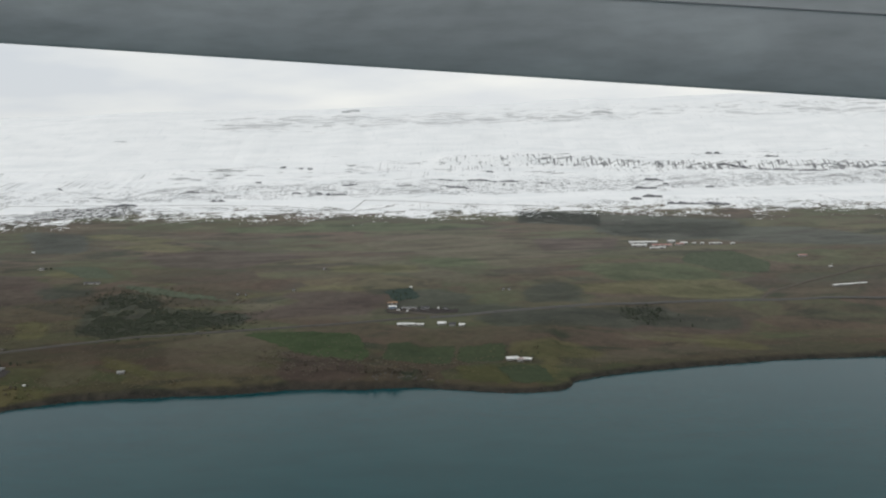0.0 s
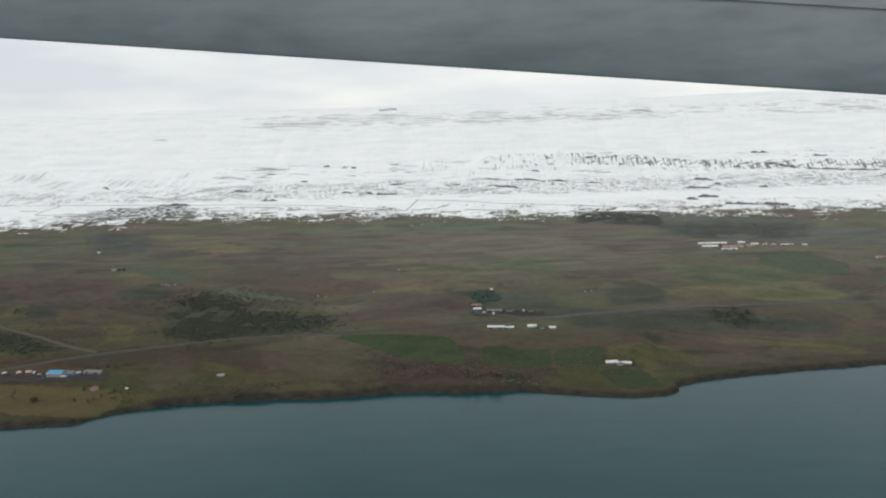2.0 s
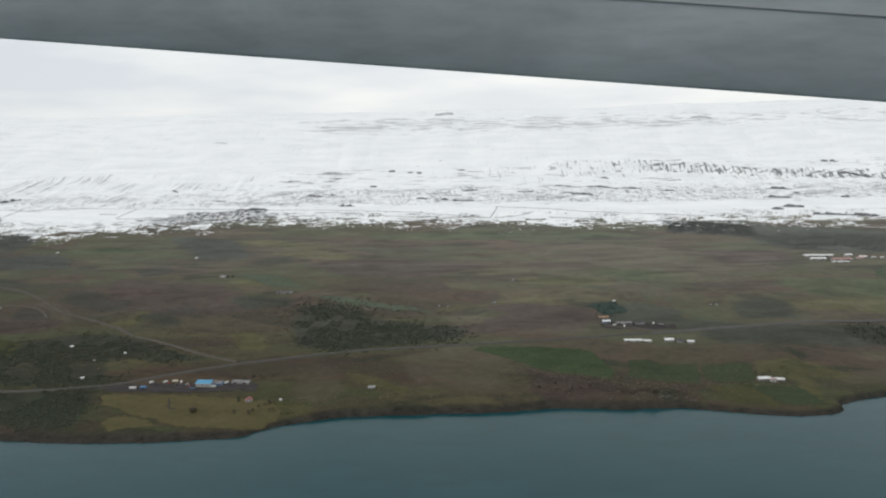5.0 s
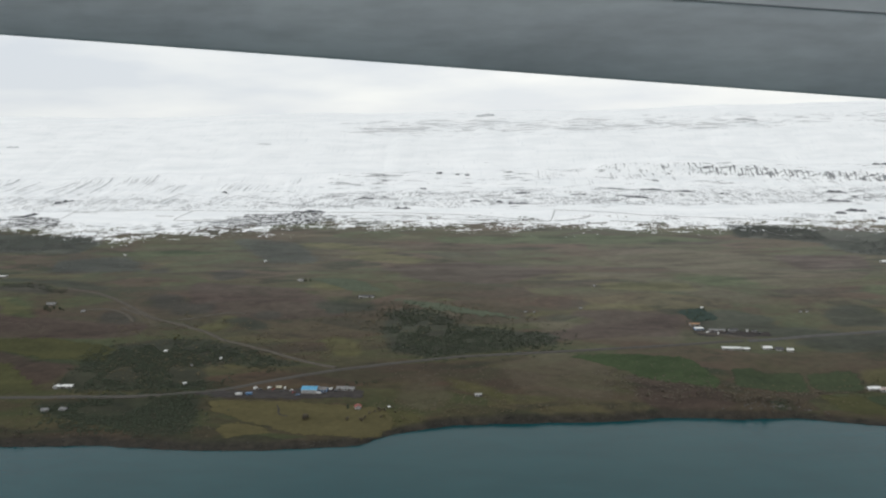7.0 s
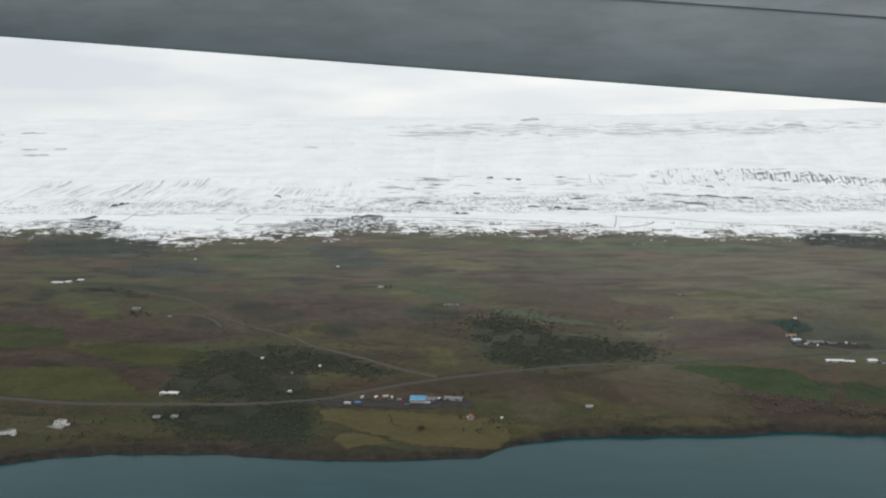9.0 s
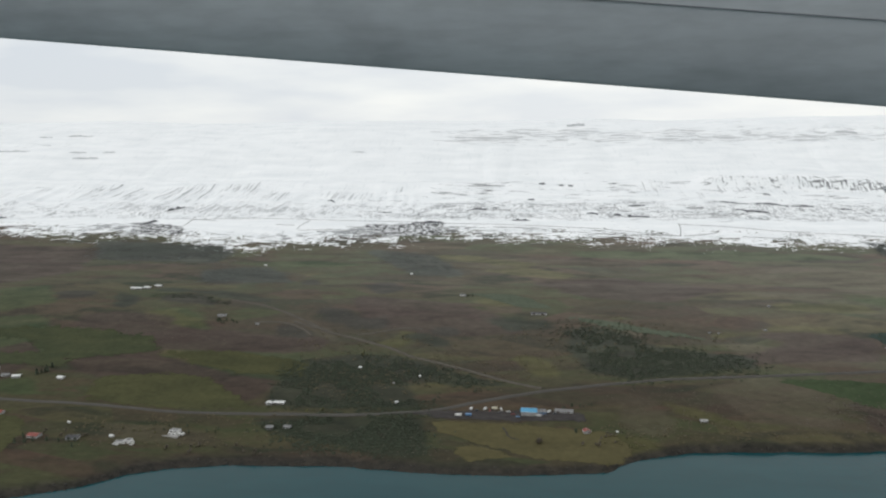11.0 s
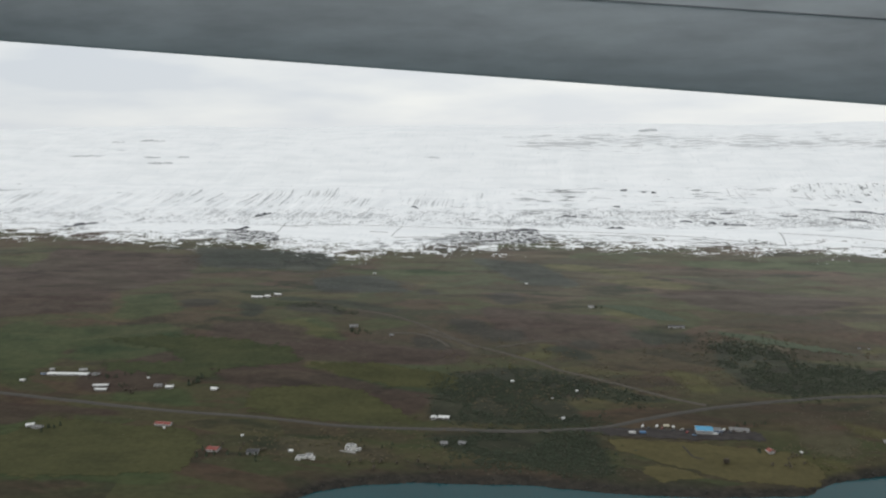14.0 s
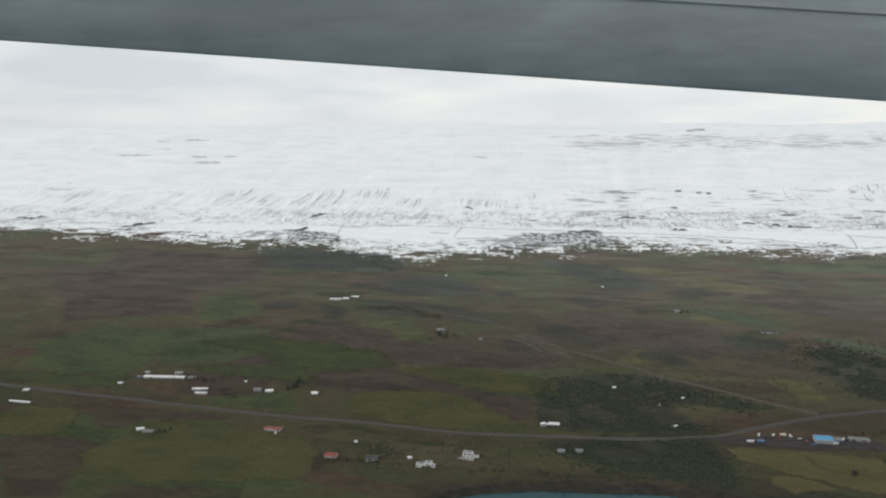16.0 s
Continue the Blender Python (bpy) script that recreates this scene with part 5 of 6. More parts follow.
def trailer(x, y, turn, mat, label, long=6.0):
    root = stand("trailer", x, y, turn, label, "trailer", "vehicles in the yard")
    bm = bmesh.new()
    box(bm, 0, 0, 0.6, long, 2.3, 2.2, 0.10)
    part("box_body", bm, mat, root)
    bm = bmesh.new()
    box(bm, long / 2 + 0.5, 0, 0.5, 1.2, 0.14, 0.12)
    part("drawbar", bm, GREYROOF, root)
    for sx in (-0.12, 0.12):
        for sy in (-1.05, 1.05):
            wheel(root, sx * long, sy, 0.42)


trailer(-436, 540.5, 2, CARWHITE, "white box trailer parked in a yard", 6.5)
trailer(-428.5, 541.5, 2, CARBLUE, "blue box trailer parked in a yard", 6.0)
van(-427, 553, 70, CARWHITE, "white van parked in a yard")
car(-423, 551, 40, CARDARK, "dark car parked in a yard")
van(-416.5, 554, 60, CARWHITE, "white van parked in a yard", 5.0)
car(-413, 552, 80, CARRED, "red car parked in a yard")
trailer(-409.5, 555, 0, CREAM, "cream caravan parked in a yard", 5.5)
van(-404.5, 554, 100, CARWHITE, "white van parked in a yard", 5.0)
car(-406, 549, 10, CARDARK, "dark car parked in a yard")
car(-399, 551, 20, CARWHITE, "white car parked in a yard")
car(-396, 547, 60, CARRED, "red car parked in a yard")
van(-376.5, 544.5, 10, CARWHITE, "white van beside a workshop")
van(-369, 552, 60, CARWHITE, "white van beside a shed", 6.0)
car(-365, 549, 30, CARDARK, "dark car beside a shed")
car(-392, 542, -8, CARBLUE, "blue car in front of a workshop")
van(-59, 663, 20, CARWHITE, "white van in a farmyard", 4.6)
van(-51, 660, 70, CARWHITE, "white van in a farmyard", 4.6)
van(-24, 668, 80, CARWHITE, "white van in a farmyard", 4.6)
car(-42, 662, 10, CARDARK, "dark car in a farmyard")
car(-15, 663, 0, CARDARK, "dark car in a farmyard")
car(-225, 618.3, 8, CARGREY, "small grey car on the shore road")


# ---- trees ----
def conifer_arrays(seed):
    """A ragged spruce of unit height: tiers of drooping boughs."""
    rnd = np.random.RandomState(seed)
    verts, faces = [], []
    for tier in range(8):
        z = 0.14 + 0.82 * tier / 8
        reach = 0.27 * (1 - tier / 8.6) ** 0.8
        count = 9 - tier // 2
        for n in range(count):
            a = 2 * np.pi * (n + rnd.rand() * 0.8) / count
            r = reach * (0.65 + 0.6 * rnd.rand())
            droop, w = 0.05 + 0.05 * rnd.rand(), 0.075 + 0.05 * rnd.rand()
            c, s_ = np.cos(a), np.sin(a)
            k = len(verts)
            verts += [(0.01 * c, 0.01 * s_, z + 0.12), (r * 0.7 * c - w * s_, r * 0.7 * s_ + w * c, z - droop * 0.4),
                      (r * c, r * s_, z - droop), (r * 0.7 * c + w * s_, r * 0.7 * s_ - w * c, z - droop * 0.4)]
            faces += [(k, k + 1, k + 2), (k, k + 2, k + 3)]
    return np.array(verts), np.array(faces)


def birch_arrays(seed, clumps=70, spread=0.42):
    """The twiggy crown of a small birch of unit height: many small sprays with gaps."""
    rnd = np.random.RandomState(seed)
    verts, faces = [], []
    lobes = rnd.normal(0, 1, (6, 3)) * (0.17, 0.17, 0.11) + (0, 0, 0.62)
    for n in range(clumps):
        c = lobes[rnd.randint(6)] + rnd.normal(0, 1, 3) * (0.11, 0.11, 0.10)
        c[:2] *= spread / 0.42
        c[2] = max(0.12, c[2])
        size = 0.05 + 0.06 * rnd.rand()
        # sprays lie mostly level
        up = rnd.normal(0, 0.6, 3) + (0, 0, 1)
        one = np.cross(up, rnd.normal(0, 1, 3))
        one = one / np.linalg.norm(one)
        axes = (one, np.cross(up / np.linalg.norm(up), one))
        k = len(verts)
        verts += [tuple(c + size * (p * axes[0] + q * axes[1])) for p, q in ((-1, -0.6), (0.7, -0.9), (1, 0.5), (-0.5, 0.9))]
        faces.append((k, k + 1, k + 2))
        faces.append((k, k + 2, k + 3))
    return np.array(verts), np.array(faces)


def bush_arrays(seed, sprays=24, spread=0.5):
    """A loose shell of leafy sprays over an uneven dome of unit height."""
    rnd = np.random.RandomState(seed)
    verts, faces = [], []
    bulge = rnd.rand(5)
    for n in range(sprays):
        a, lift = 6.283 * rnd.rand(), rnd.rand() ** 0.8
        flat = math.sqrt(1 - lift * lift * 0.95)
        out = np.array((math.cos(a) * flat, math.sin(a) * flat, lift))
        reach = 0.72 + 0.38 * bulge[int(a / 6.284 * 5)] * rnd.rand() + 0.1 * rnd.rand()
        c = out * (spread, spread, 0.85) * reach + (0, 0, 0.08)
        up = out + (0, 0, 0.7) + rnd.normal(0, 0.22, 3)
        up = up / np.linalg.norm(up)
        one = np.cross(up, rnd.normal(0, 1, 3))
        one = one / np.linalg.norm(one)
        two = np.cross(up, one)
        size = spread * (0.22 + 0.20 * rnd.rand())
        k = len(verts)
        verts += [tuple(c + size * (p * one + q * two)) for p, q in ((-1, -0.6), (0.7, -0.9), (1, 0.5), (-0.5, 0.9))]
        faces += [(k, k + 1, k + 2), (k, k + 2, k + 3)]
    return np.array(verts), np.array(faces)


def trunk_mesh(thick=0.03, limbs=4, seed=0):
    rnd = random.Random(seed)
    bm = bmesh.new()
    bmesh.ops.create_cone(bm, cap_ends=True, segments=7, radius1=thick, radius2=thick * 0.25, depth=0.85, matrix=Matrix.Translation((0, 0, 0.40)))
    for n in range(limbs):
        a, z = 6.283 * (n + rnd.random()) / limbs, 0.3 + 0.08 * n
        m = Matrix.Translation((0, 0, z)) @ pose(0, 0, 0, 0, 48, math.degrees(a)) @ Matrix.Translation((0, 0, 0.14))
        bmesh.ops.create_cone(bm, cap_ends=False, segments=5, radius1=thick * 0.4, radius2=thick * 0.1, depth=0.28, matrix=m)
    me = bpy.data.meshes.new("trunk")
    bm.to_mesh(me)
    bm.free()
    me.materials.append(BARK)
    return me


def tree_kind(name, label, crown_mesh, trunk):
    root = tagged(new(name), label, "tree", "scattered trees")
    for key, me in (("trunk", trunk), ("crown", crown_mesh)):
        ob = new(key, me)
        ob.parent = root
    return root


CONES = [conifer_arrays(s) for s in (1, 2, 3)]
CROWNS = [birch_arrays(s) for s in (4, 5, 6)]
cone_mesh = [array_mesh("crown", v.tolist(), f.tolist(), CONIFER) for v, f in CONES]
birch_mesh = [array_mesh("crown", v.tolist(), f.tolist(), BIRCH) for v, f in CROWNS]
gorse_mesh = [array_mesh("crown", v.tolist(), f.tolist(), GORSE) for v, f in CROWNS[:1]]
SPRUCE = [tree_kind("spruce_tree", "dark green spruce standing near houses", cone_mesh[k], trunk_mesh(0.022, 0, k)) for k in range(2)]
BARE = [tree_kind("birch_tree", "bare brown birch with fine twigs", birch_mesh[k], trunk_mesh(0.03, 5, k)) for k in range(2)]
YELLOW = [tree_kind("willow_tree", "yellow-green willow shrub by the road", gorse_mesh[0], trunk_mesh(0.03, 5, 3))]
used = set()
PICK = random.Random(5)


def tree(kinds, x, y, tall, wide=1.0):
    first = PICK.choice(kinds)
    tall = 0.62 * tall
    m = pose(*on(x, y, -0.1), 0, 0, PICK.uniform(0, 360)) @ Matrix.Diagonal((tall * wide, tall * wide, tall, 1))
    if first.name not in used:
        used.add(first.name)
        first.matrix_basis = m
        return first
    ob = copy_thing(first, Matrix())
    ob.matrix_basis = m
    return ob


def row_of_trees(kinds, a, b, count, low, high, spread=2.5, wide=1.0):
    for n in range(count):
        f = (n + PICK.random()) / count
        tree(kinds, a[0] + (b[0] - a[0]) * f + PICK.uniform(-spread, spread), a[1] + (b[1] - a[1]) * f + PICK.uniform(-spread, spread), PICK.uniform(low, high), wide)


row_of_trees(SPRUCE, (-72, 698), (-46, 702), 7, 3.5, 5.5, 6)
row_of_trees(SPRUCE, (-70, 688), (-50, 690), 6, 3.5, 5, 4)
row_of_trees(SPRUCE, (-800, 594), (-790, 612), 8, 6, 10, 3)
row_of_trees(BARE, (-80, 542), (-28, 541), 12, 3.5, 6, 4, 1.3)
row_of_trees(BARE, (-130, 550), (-80, 547), 10, 3, 5, 6, 1.4)
row_of_trees(SPRUCE, (-740, 480), (-692, 478), 12, 4, 7, 5)
row_of_trees(BARE, (-735, 492), (-690, 490), 8, 3, 5, 4, 1.3)
row_of_trees(SPRUCE, (-872, 505), (-864, 518), 6, 4, 7, 3)
row_of_trees(BARE, (-380, 505), (-377, 507), 5, 5.5, 7.5, 1.4, 1.2)
row_of_trees(BARE, (-345, 505), (-315, 525), 12, 3, 5, 6, 1.3)
row_of_trees(YELLOW, (-330, 512), (-310, 508), 6, 2, 3, 4, 1.6)
row_of_trees(YELLOW, (-550, 541), (-540, 545), 5, 2.5, 3.5, 3, 1.5)
row_of_trees(YELLOW, (-530, 652), (-522, 650), 5, 3, 4.5, 4, 1.5)
row_of_trees(SPRUCE, (-352, 527), (-350, 522), 4, 3, 5, 1.5)
row_of_trees(SPRUCE, (-360, 560), (-335, 564), 8, 3, 5, 2)
row_of_trees(SPRUCE, (-690, 716), (-668, 714), 12, 4, 7, 5)
row_of_trees(SPRUCE, (-442, 788), (-436, 786), 4, 4, 6, 2)
row_of_trees(SPRUCE, (-895, 606), (-858, 612), 10, 3, 6, 4)
row_of_trees(SPRUCE, (-858, 590), (-852, 592), 4, 3, 5, 2)
row_of_trees(BARE, (-640, 480), (-560, 485), 16, 3, 5, 7, 1.3)
row_of_trees(SPRUCE, (-660, 512), (-600, 508), 10, 3, 5, 6)
row_of_trees(YELLOW, (-700, 505), (-640, 500), 8, 2, 3, 6, 1.5)
row_of_trees(BARE, (-850, 580), (-838, 582), 6, 3, 4, 4, 1.4)
row_of_trees(SPRUCE, (28, 572), (55, 573), 8, 3, 5, 3)
row_of_trees(SPRUCE, (160, 665), (190, 640), 8, 3, 6, 6)


def planting(name, label, shapes, mat, corners, count, low, high, wide=1.0, seed=1, edge=20.0, gaps=0.62):
    """Many trees of one wood, joined, inside a ring of corners with a frayed edge."""
    rnd = np.random.RandomState(seed)
    q = np.array(corners, float)
    much, broad = (6.5, 2.0) if mat is HAZYWOOD else (1.1, 2.1) if shapes is SMALL else (3.9, 1.85)
    size = 0.12 if mat is HAZYWOOD else 0.17 if shapes is SMALL else 0.215
    low, high, wide = size * low, size * high, broad * wide
    r = np.roll(q, -1, 0)
    area = 0.5 * abs(np.sum(q[:, 0] * r[:, 1] - r[:, 0] * q[:, 1]))
    a, b = q.min(0) - edge, q.max(0) + edge
    xy = a + rnd.rand(int(much * count * np.prod(b - a) / area), 2) * (b - a)
    wx, wy = (xy + rnd.normal(0, edge * 0.3, xy.shape) + edge * np.stack([layers(xy[:, 0], xy[:, 1], 40, 2), layers(xy[:, 0] + 700, xy[:, 1], 40, 2)], -1)).T
    odd = np.zeros(len(xy), bool)
    for (x0, y0), (x1, y1) in zip(q, r):
        if y0 != y1:
            odd ^= ((y0 > wy) != (y1 > wy)) & (wx < (x1 - x0) * (wy - y0) / (y1 - y0) + x0)
    keep = odd & (lattice(xy[:, 0] / 14 + seed, xy[:, 1] / 14) + 1.1 * lattice(xy[:, 0] / 48 + 3 * seed, xy[:, 1] / 26) > gaps)
    xy = xy[keep & (xy[:, 1] - np.interp(xy[:, 0], SHORE_X, SHORE_Y) > 7)]
    z = height(xy[:, 0], xy[:, 1])
    verts, faces, k = [], [], 0
    for (px, py), pz in zip(xy, z):
        bv, bf = shapes[rnd.randint(len(shapes))]
        tall, a = low + (high - low) * rnd.rand(), rnd.rand() * 6.283
        c, s_ = np.cos(a) * tall * wide, np.sin(a) * tall * wide
        out = np.stack([bv[:, 0] * c - bv[:, 1] * s_ + px, bv[:, 0] * s_ + bv[:, 1] * c + py, bv[:, 2] * tall + pz - 0.1], -1)
        verts.append(out)
        faces.append(bf + k)
        k += len(bv)
    me = array_mesh(name, np.concatenate(verts).tolist(), np.concatenate(faces).tolist(), mat)
    return tagged(new(name, me), label, "wood", kind="stuff")


SMALL = [bush_arrays(s, 18, 0.5) for s in (11, 12, 13)]
DENSE = [bush_arrays(s, 26, 0.42) for s in (14, 15, 16, 17)]
WOOD = "dark green spruce plantation on the slope"
planting("spruce_wood", WOOD, DENSE, CONIFER, ((-352, 704), (-325, 714), (-301, 704), (-262, 676), (-236, 669), (-193, 664), (-184, 636), (-230, 627), (-290, 612), (-332, 626), (-347, 676)), 900, 3.0, 5.5, 1.2, 1, 30, 0.60)
planting("spruce_wood", "dark spruce wood beside the gravel track", DENSE, CONIFER, ((-585, 631), (-542, 646), (-508, 648), (-478, 637), (-433, 610), (-405, 592), (-440, 594), (-482, 606), (-476, 580), (-462, 564), (-471, 555), (-540, 549), (-574, 560), (-585, 598)), 1250, 3.0, 5.5, 1.2, 3, 30, 0.90)
planting("spruce_wood", "dark spruce shelter belt below the road", DENSE, CONIFER, ((-585, 527), (-520, 533), (-460, 536), (-457, 518), (-464, 482), (-503, 487), (-551, 502)), 620, 3.0, 5.5, 1.2, 5, 30, 0.86)
planting("spruce_wood", "far dark wood under the snow line", SMALL, HAZYWOOD, ((76, 1062), (184, 1036), (172, 975), (70, 1000)), 420, 4, 7, 1.5, 7, 12)
planting("spruce_wood", "far dark wood behind a large farm", SMALL, HAZYWOOD, ((160, 985), (360, 969), (300, 880), (174, 921)), 700, 3, 6, 1.5, 8, 40)
planting("spruce_wood", "far dark wood on the heath", SMALL, HAZYWOOD, ((-980, 1045), (-790, 1020), (-764, 945), (-949, 965)), 700, 3, 6, 1.5, 9, 40)
planting("spruce_wood", "far dark wood on the heath", SMALL, HAZYWOOD, ((-590, 1010), (-502, 990), (-448, 890), (-512, 895)), 330, 3, 5, 1.5, 10, 40)
planting("spruce_wood", "dark hedge of spruce on the hill", DENSE, CONIFER, ((-786, 790), (-733, 790), (-690, 762), (-690, 752), (-740, 774), (-786, 778)), 110, 2, 4, 1.3, 11, 6)
planting("spruce_wood", "dark patch of spruce on the heath", SMALL, HAZYWOOD, ((-773, 905), (-698, 915), (-640, 850), (-766, 850)), 260, 3, 5, 1.4, 12, 40)
planting("spruce_wood", "dark scrub wood by the road", DENSE, CONIFER, ((137, 662), (172, 668), (178, 648), (158, 636), (138, 644)), 130, 2, 3.5, 1.4, 13, 8)
AUTUMN = "golden brown autumn scrub beside wood and track"
planting("autumn_scrub", "russet scrub among dark spruces", SMALL, RUSSET, ((-575, 612), (-520, 632), (-470, 610), (-480, 566), (-560, 560)), 260, 2.6, 5.0, 1.5, 36, 14)
planting("autumn_scrub", AUTUMN, SMALL, RUSSET, ((-610, 720), (-480, 700), (-360, 600), (-560, 590)), 420, 2.6, 5.5, 1.5, 31, 16)
planting("autumn_scrub", AUTUMN, SMALL, RUSSET, ((-420, 700), (-300, 740), (-180, 690), (-390, 620)), 360, 2.6, 5.0, 1.5, 32, 14)
planting("autumn_scrub", AUTUMN, SMALL, RUSSET, ((-345, 530), (-280, 560), (-200, 530), (-300, 500)), 220, 2.4, 5.2, 1.4, 33, 8)
planting("autumn_scrub", AUTUMN, SMALL, RUSSET, ((-720, 520), (-560, 545), (-540, 500), (-700, 478)), 240, 2.4, 5.2, 1.4, 34, 8)
planting("autumn_scrub", AUTUMN, SMALL, RUSSET, ((-120, 560), (120, 600), (110, 545), (-90, 535)), 240, 2.2, 4.6, 1.4, 35, 8)
TWIGS = "bare brown birch scrub on the heath"
planting("birch_scrub", TWIGS, SMALL, BIRCH, ((-165, 588), (-62, 566), (-40, 540), (-150, 545)), 260, 2.5, 5.5, 1.4, 27, 10)
planting("birch_scrub", TWIGS, SMALL, BIRCH, ((-420, 640), (-60, 700), (-80, 620), (-380, 600)), 700, 1.2, 2.6, 1.6, 21, 20)
planting("birch_scrub", TWIGS, SMALL, BIRCH, ((-330, 590), (-70, 606), (-30, 540), (-300, 520)), 900, 1.2, 3.0, 1.6, 22, 14)
planting("birch_scrub", TWIGS, SMALL, BIRCH, ((-900, 760), (-380, 780), (-420, 690), (-880, 660)), 900, 1.2, 2.6, 1.7, 23, 30)
planting("birch_scrub", TWIGS, SMALL, BIRCH, ((-560, 520), (-440, 520), (-440, 476), (-560, 478)), 260, 1.2, 2.6, 1.6, 24, 10)
planting("birch_scrub", TWIGS, SMALL, BIRCH, ((60, 650), (420, 660), (420, 600), (90, 560)), 500, 1.2, 2.6, 1.7, 25, 16)
planting("birch_scrub", TWIGS, SMALL, BIRCH, ((-1000, 540), (-640, 520), (-660, 470), (-960, 440)), 260, 1.2, 2.4, 1.6, 26, 16)


planting("hedge", "low brown hedge across a pasture", SMALL, BIRCH, ((-57, 553), (-6, 559), (49, 561), (49, 566), (-6, 564), (-57, 558)), 160, 2.0, 3.6, 1.4, 28, 3)


# ---- rocks ----
def boulder_arrays(seed):
    rnd = random.Random(seed)
    bm = bmesh.new()
    bmesh.ops.create_icosphere(bm, subdivisions=1, radius=0.5)
    for v in bm.verts:
        v.co *= 0.75 + 0.5 * rnd.random()
        v.co.z = max(-0.25, v.co.z * 0.75)
    bm.verts.ensure_lookup_table()
    v = np.array([tuple(p.co) for p in bm.verts])
    f = np.array([[p.index for p in face.verts] for face in bm.faces])
    bm.free()
    return v, f


def shoreline_rocks():
    rnd = np.random.RandomState(3)
    shapes = [boulder_arrays(s) for s in range(5)]
    verts, faces, k = [], [], 0
    for n in range(1500):
        px = -720 + 1060 * rnd.rand()
        py = np.interp(px, SHORE_X, SHORE_Y) + rnd.normal(1.5, 2.0)
        bv, bf = shapes[n % 5]
        size, a = 0.5 + 1.3 * rnd.rand() ** 2.5, rnd.rand() * 6.283
        c, s_ = np.cos(a) * size, np.sin(a) * size
        pz = max(float(height(px, py)), -0.3)
        verts.append(np.stack([bv[:, 0] * c - bv[:, 1] * s_ + px, bv[:, 0] * s_ + bv[:, 1] * c + py, bv[:, 2] * size * 0.8 + pz], -1))
        faces.append(bf + k)
        k += len(bv)
    me = array_mesh("shore_rocks", np.concatenate(verts).tolist(), np.concatenate(faces).tolist(), SHOREROCK)
    tagged(new("shore_rocks", me), "wet dark boulders along the waterline", "rocks", kind="stuff")


shoreline_rocks()


def bank_rocks():
    """Pale stones that break out of the steep bank."""
    rnd = np.random.RandomState(8)
    shapes = [boulder_arrays(s) for s in range(5, 9)]
    verts, faces, k = [], [], 0
    for n in range(90):
        px = rnd.normal(-48, 14)
        py = np.interp(px, SHORE_X, SHORE_Y) + 7 + abs(rnd.normal(0, 4.5))
        bv, bf = shapes[n % 4]
        size = 0.5 + 1.6 * rnd.rand() ** 2
        verts.append(bv * (size, size, size * 0.8) + on(px, py, -0.05))
        faces.append(bf + k)
        k += len(bv)
    me = array_mesh("bank_rocks", np.concatenate(verts).tolist(), np.concatenate(faces).tolist(), BANKROCK)
    tagged(new("bank_rocks", me), "pale grey stones on a steep shore bank", "rocks", kind="stuff")


bank_rocks()


def ledge(x, y, long, tall, turn=0.0):
    """A ragged rock band that breaks through the snow, thinning out and broken by drifts."""
    rnd = np.random.RandomState(int(abs(x) * 7 + y) % 9973)
    n = max(10, int(long / 0.9))
    s = np.linspace(-0.5, 0.5, n) * long
    worn = lattice(s / 5.5 + rnd.rand() * 90, s * 0 + 3.3) * 0.8 + lattice(s / 1.7 + rnd.rand() * 90, s * 0 + 7.7) * 0.6
    env = np.clip(np.sqrt(np.clip(1 - (2 * s / long) ** 2, 0.0, 1)) * (worn * 1.9 - 0.18), 0.0, 1.35)
    drift = np.cumsum(rnd.normal(0, 0.22, n))
    drift = drift - np.linspace(drift[0], drift[-1], n)
    c, sn = math.cos(radians(turn)), math.sin(radians(turn))
    verts, faces = [], []
    for off, up in ((-1.4, -0.7), (-1.0, 0.30), (-0.5, 0.75), (0.5, 1.0), (1.8, 0.5), (3.2, -0.7)):
        side = drift + off * (0.3 + 0.7 * env) + rnd.normal(0, 0.22, n)
        px, py = x + s * c - side * sn, y + s * sn + side * c
        lift = np.where(env > 0.08, up * tall * env * (0.8 + 0.4 * rnd.rand(n)), -0.9) if up > 0 else np.full(n, -1.3)
        verts += np.stack([px, py, height(px, py) + lift], -1).tolist()
    for r in range(5):
        faces += [(r * n + i, r * n + i + 1, (r + 1) * n + i + 1, (r + 1) * n + i) for i in range(n - 1)]
    pale = y > 1530 or tall < 1.25
    me = array_mesh("rock_ledge", verts, faces, PALEROCK if pale else ROCK)
    return tagged(new("rock_ledge", me), "pale basalt ledge on a white slope" if pale else "dark basalt ledge bare of snow", "rock", "ledges in the snow")


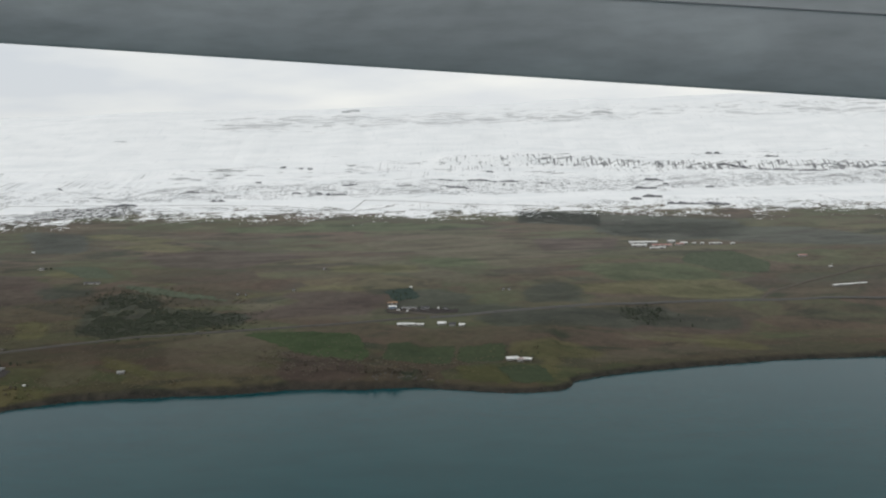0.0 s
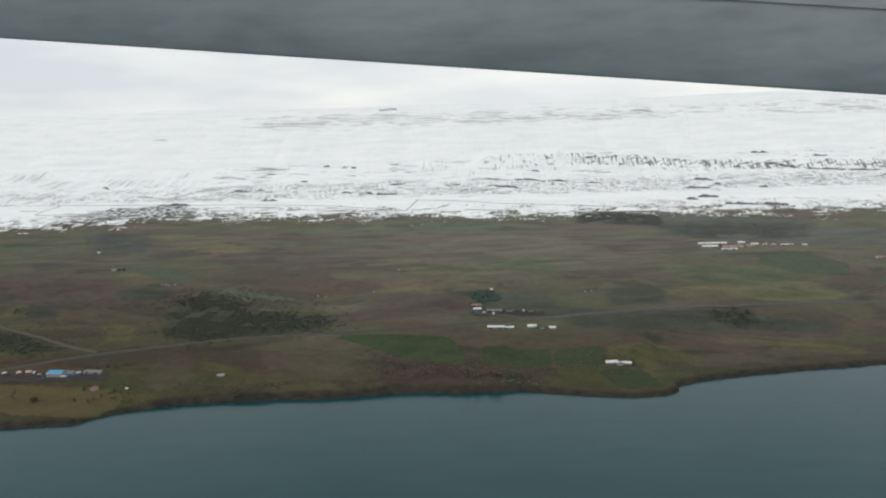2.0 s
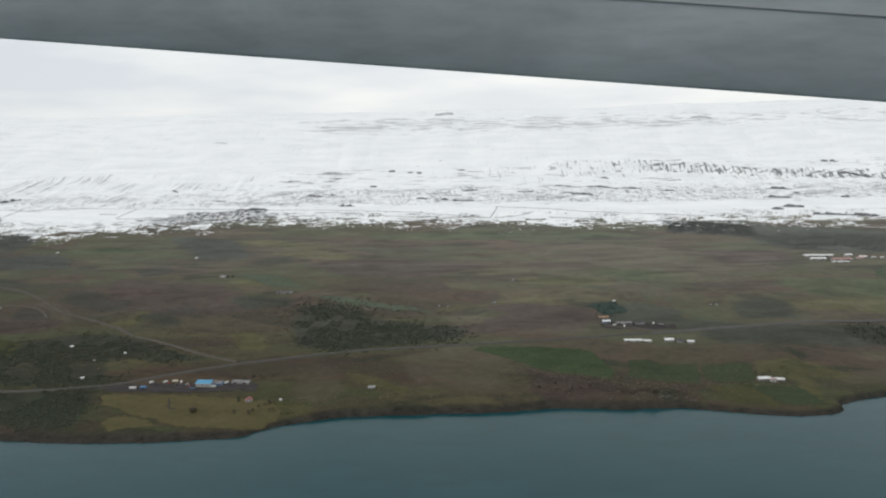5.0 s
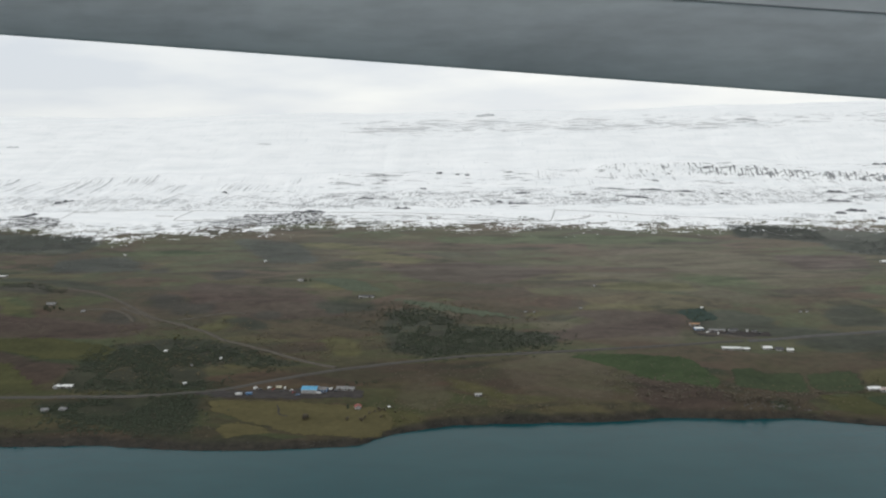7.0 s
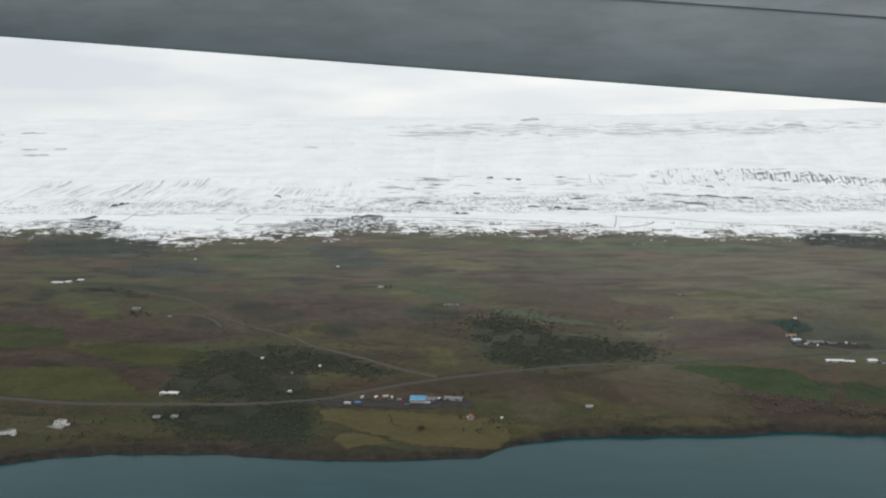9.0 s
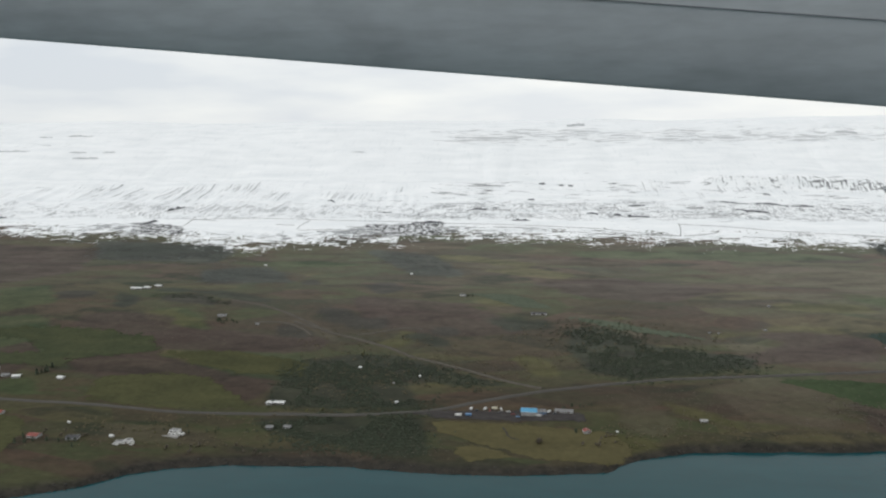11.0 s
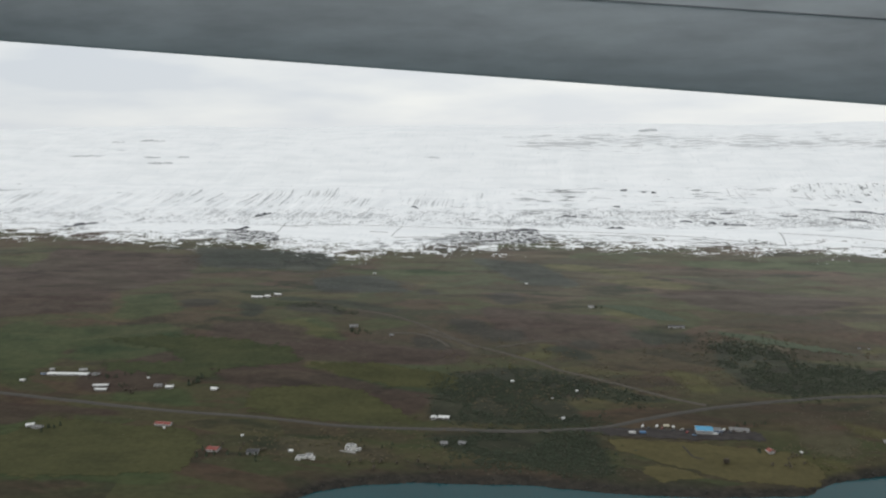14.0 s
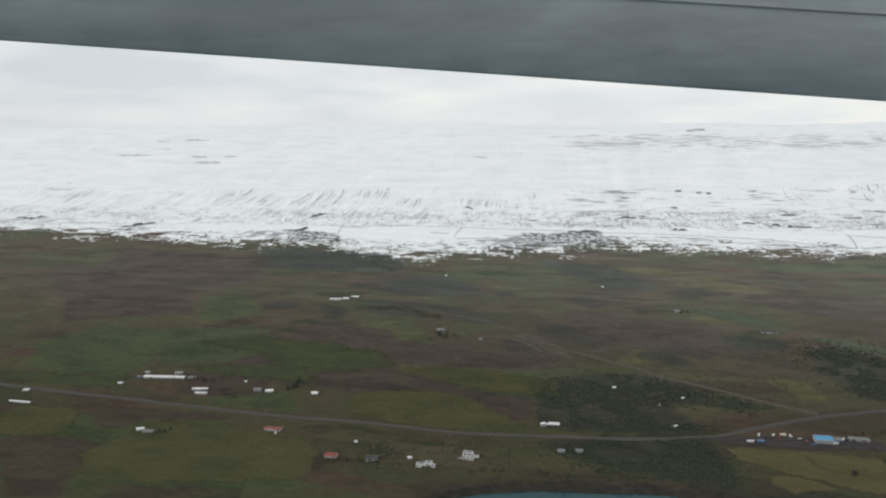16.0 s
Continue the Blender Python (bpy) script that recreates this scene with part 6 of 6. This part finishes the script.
for x, y, long, tall, turn in ((-968, 1259, 44, 2.4, 68), (-963, 1154, 32, 2.0, 63), (-1161, 1429, 42, 1.0, 80), (-1040, 1385, 95, 0.7, 82), (-971, 1400, 100, 0.9, 90), (-885, 1433, 55, 0.8, 86), (-1007, 1403, 58, 0.7, 91),
                               (-1112, 1392, 90, 0.6, 88), (-362, 1350, 14, 2.2, -4), (-339, 1449, 14, 1.6, -5), (-303, 1441, 10, 1.8, -6), (-286, 1439, 10, 1.6, 0), (-453, 1258, 36, 2.0, 12), (-421, 1282, 14, 1.4, -3), (-381, 1178, 28, 2.4, -3),
                               (-268, 1228, 20, 1.4, -22), (-230, 1216, 13, 2.0, -14), (-200, 1204, 36, 2.6, -8), (-190, 1285, 28, 1.6, -6), (-640, 1356, 30, 0.9, 3), (-602, 1352, 26, 0.8, 2), (-552, 1213, 100, 1.0, -26), (-604, 1243, 26, 1.2, 22),
                               (-28, 1329, 62, 1.2, -16), (34, 1309, 56, 1.6, -18), (78, 1291, 34, 1.6, -20), (136, 1270, 22, 1.8, -2), (-14, 1254, 62, 1.9, -34), (311, 1270, 40, 2.2, -8), (282, 1195, 40, 2.2, -14), (-98, 1276, 28, 1.6, -12),
                               (-34, 1411, 46, 1.0, -12), (50, 1383, 16, 1.4, 14), (276, 1122, 32, 2.2, -10), (251, 1111, 18, 1.8, -10), (310, 1079, 46, 2.4, -9), (352, 1072, 40, 2.0, -9), (324, 1229, 11, 1.6, 8), (382, 1190, 16, 1.8, -16),
                               (469, 1444, 33, 2.0, -10), (554, 1392, 28, 2.0, -12), (478, 1360, 60, 2.2, -21), (540, 1336, 62, 1.8, -21), (596, 1314, 50, 1.8, -21), (-718, 1344, 24, 1.4, -36), (-1196, 1425, 28, 0.9, -4), (-1247, 1174, 52, 2.6, 38),
                               (-1474, 1221, 56, 1.8, 6), (-522, 1157, 54, 2.4, -3), (-1343, 1613, 42, 1.6, 0), (-1312, 1586, 62, 2.0, 0), (-1391, 1710, 68, 2.0, -3), (-1472, 1704, 32, 1.6, 2), (-1271, 1612, 30, 1.4, -2), (-1500, 1622, 90, 1.2, -2),
                               (-1566, 1439, 60, 0.8, 1), (-251, 1772, 44, 3.4, 5), (308, 1700, 50, 2.4, 1), (-500, 1689, 58, 1.6, -3), (-719, 1607, 34, 1.2, -8)):
    ledge(x, y, long, 1.2 * tall, turn)
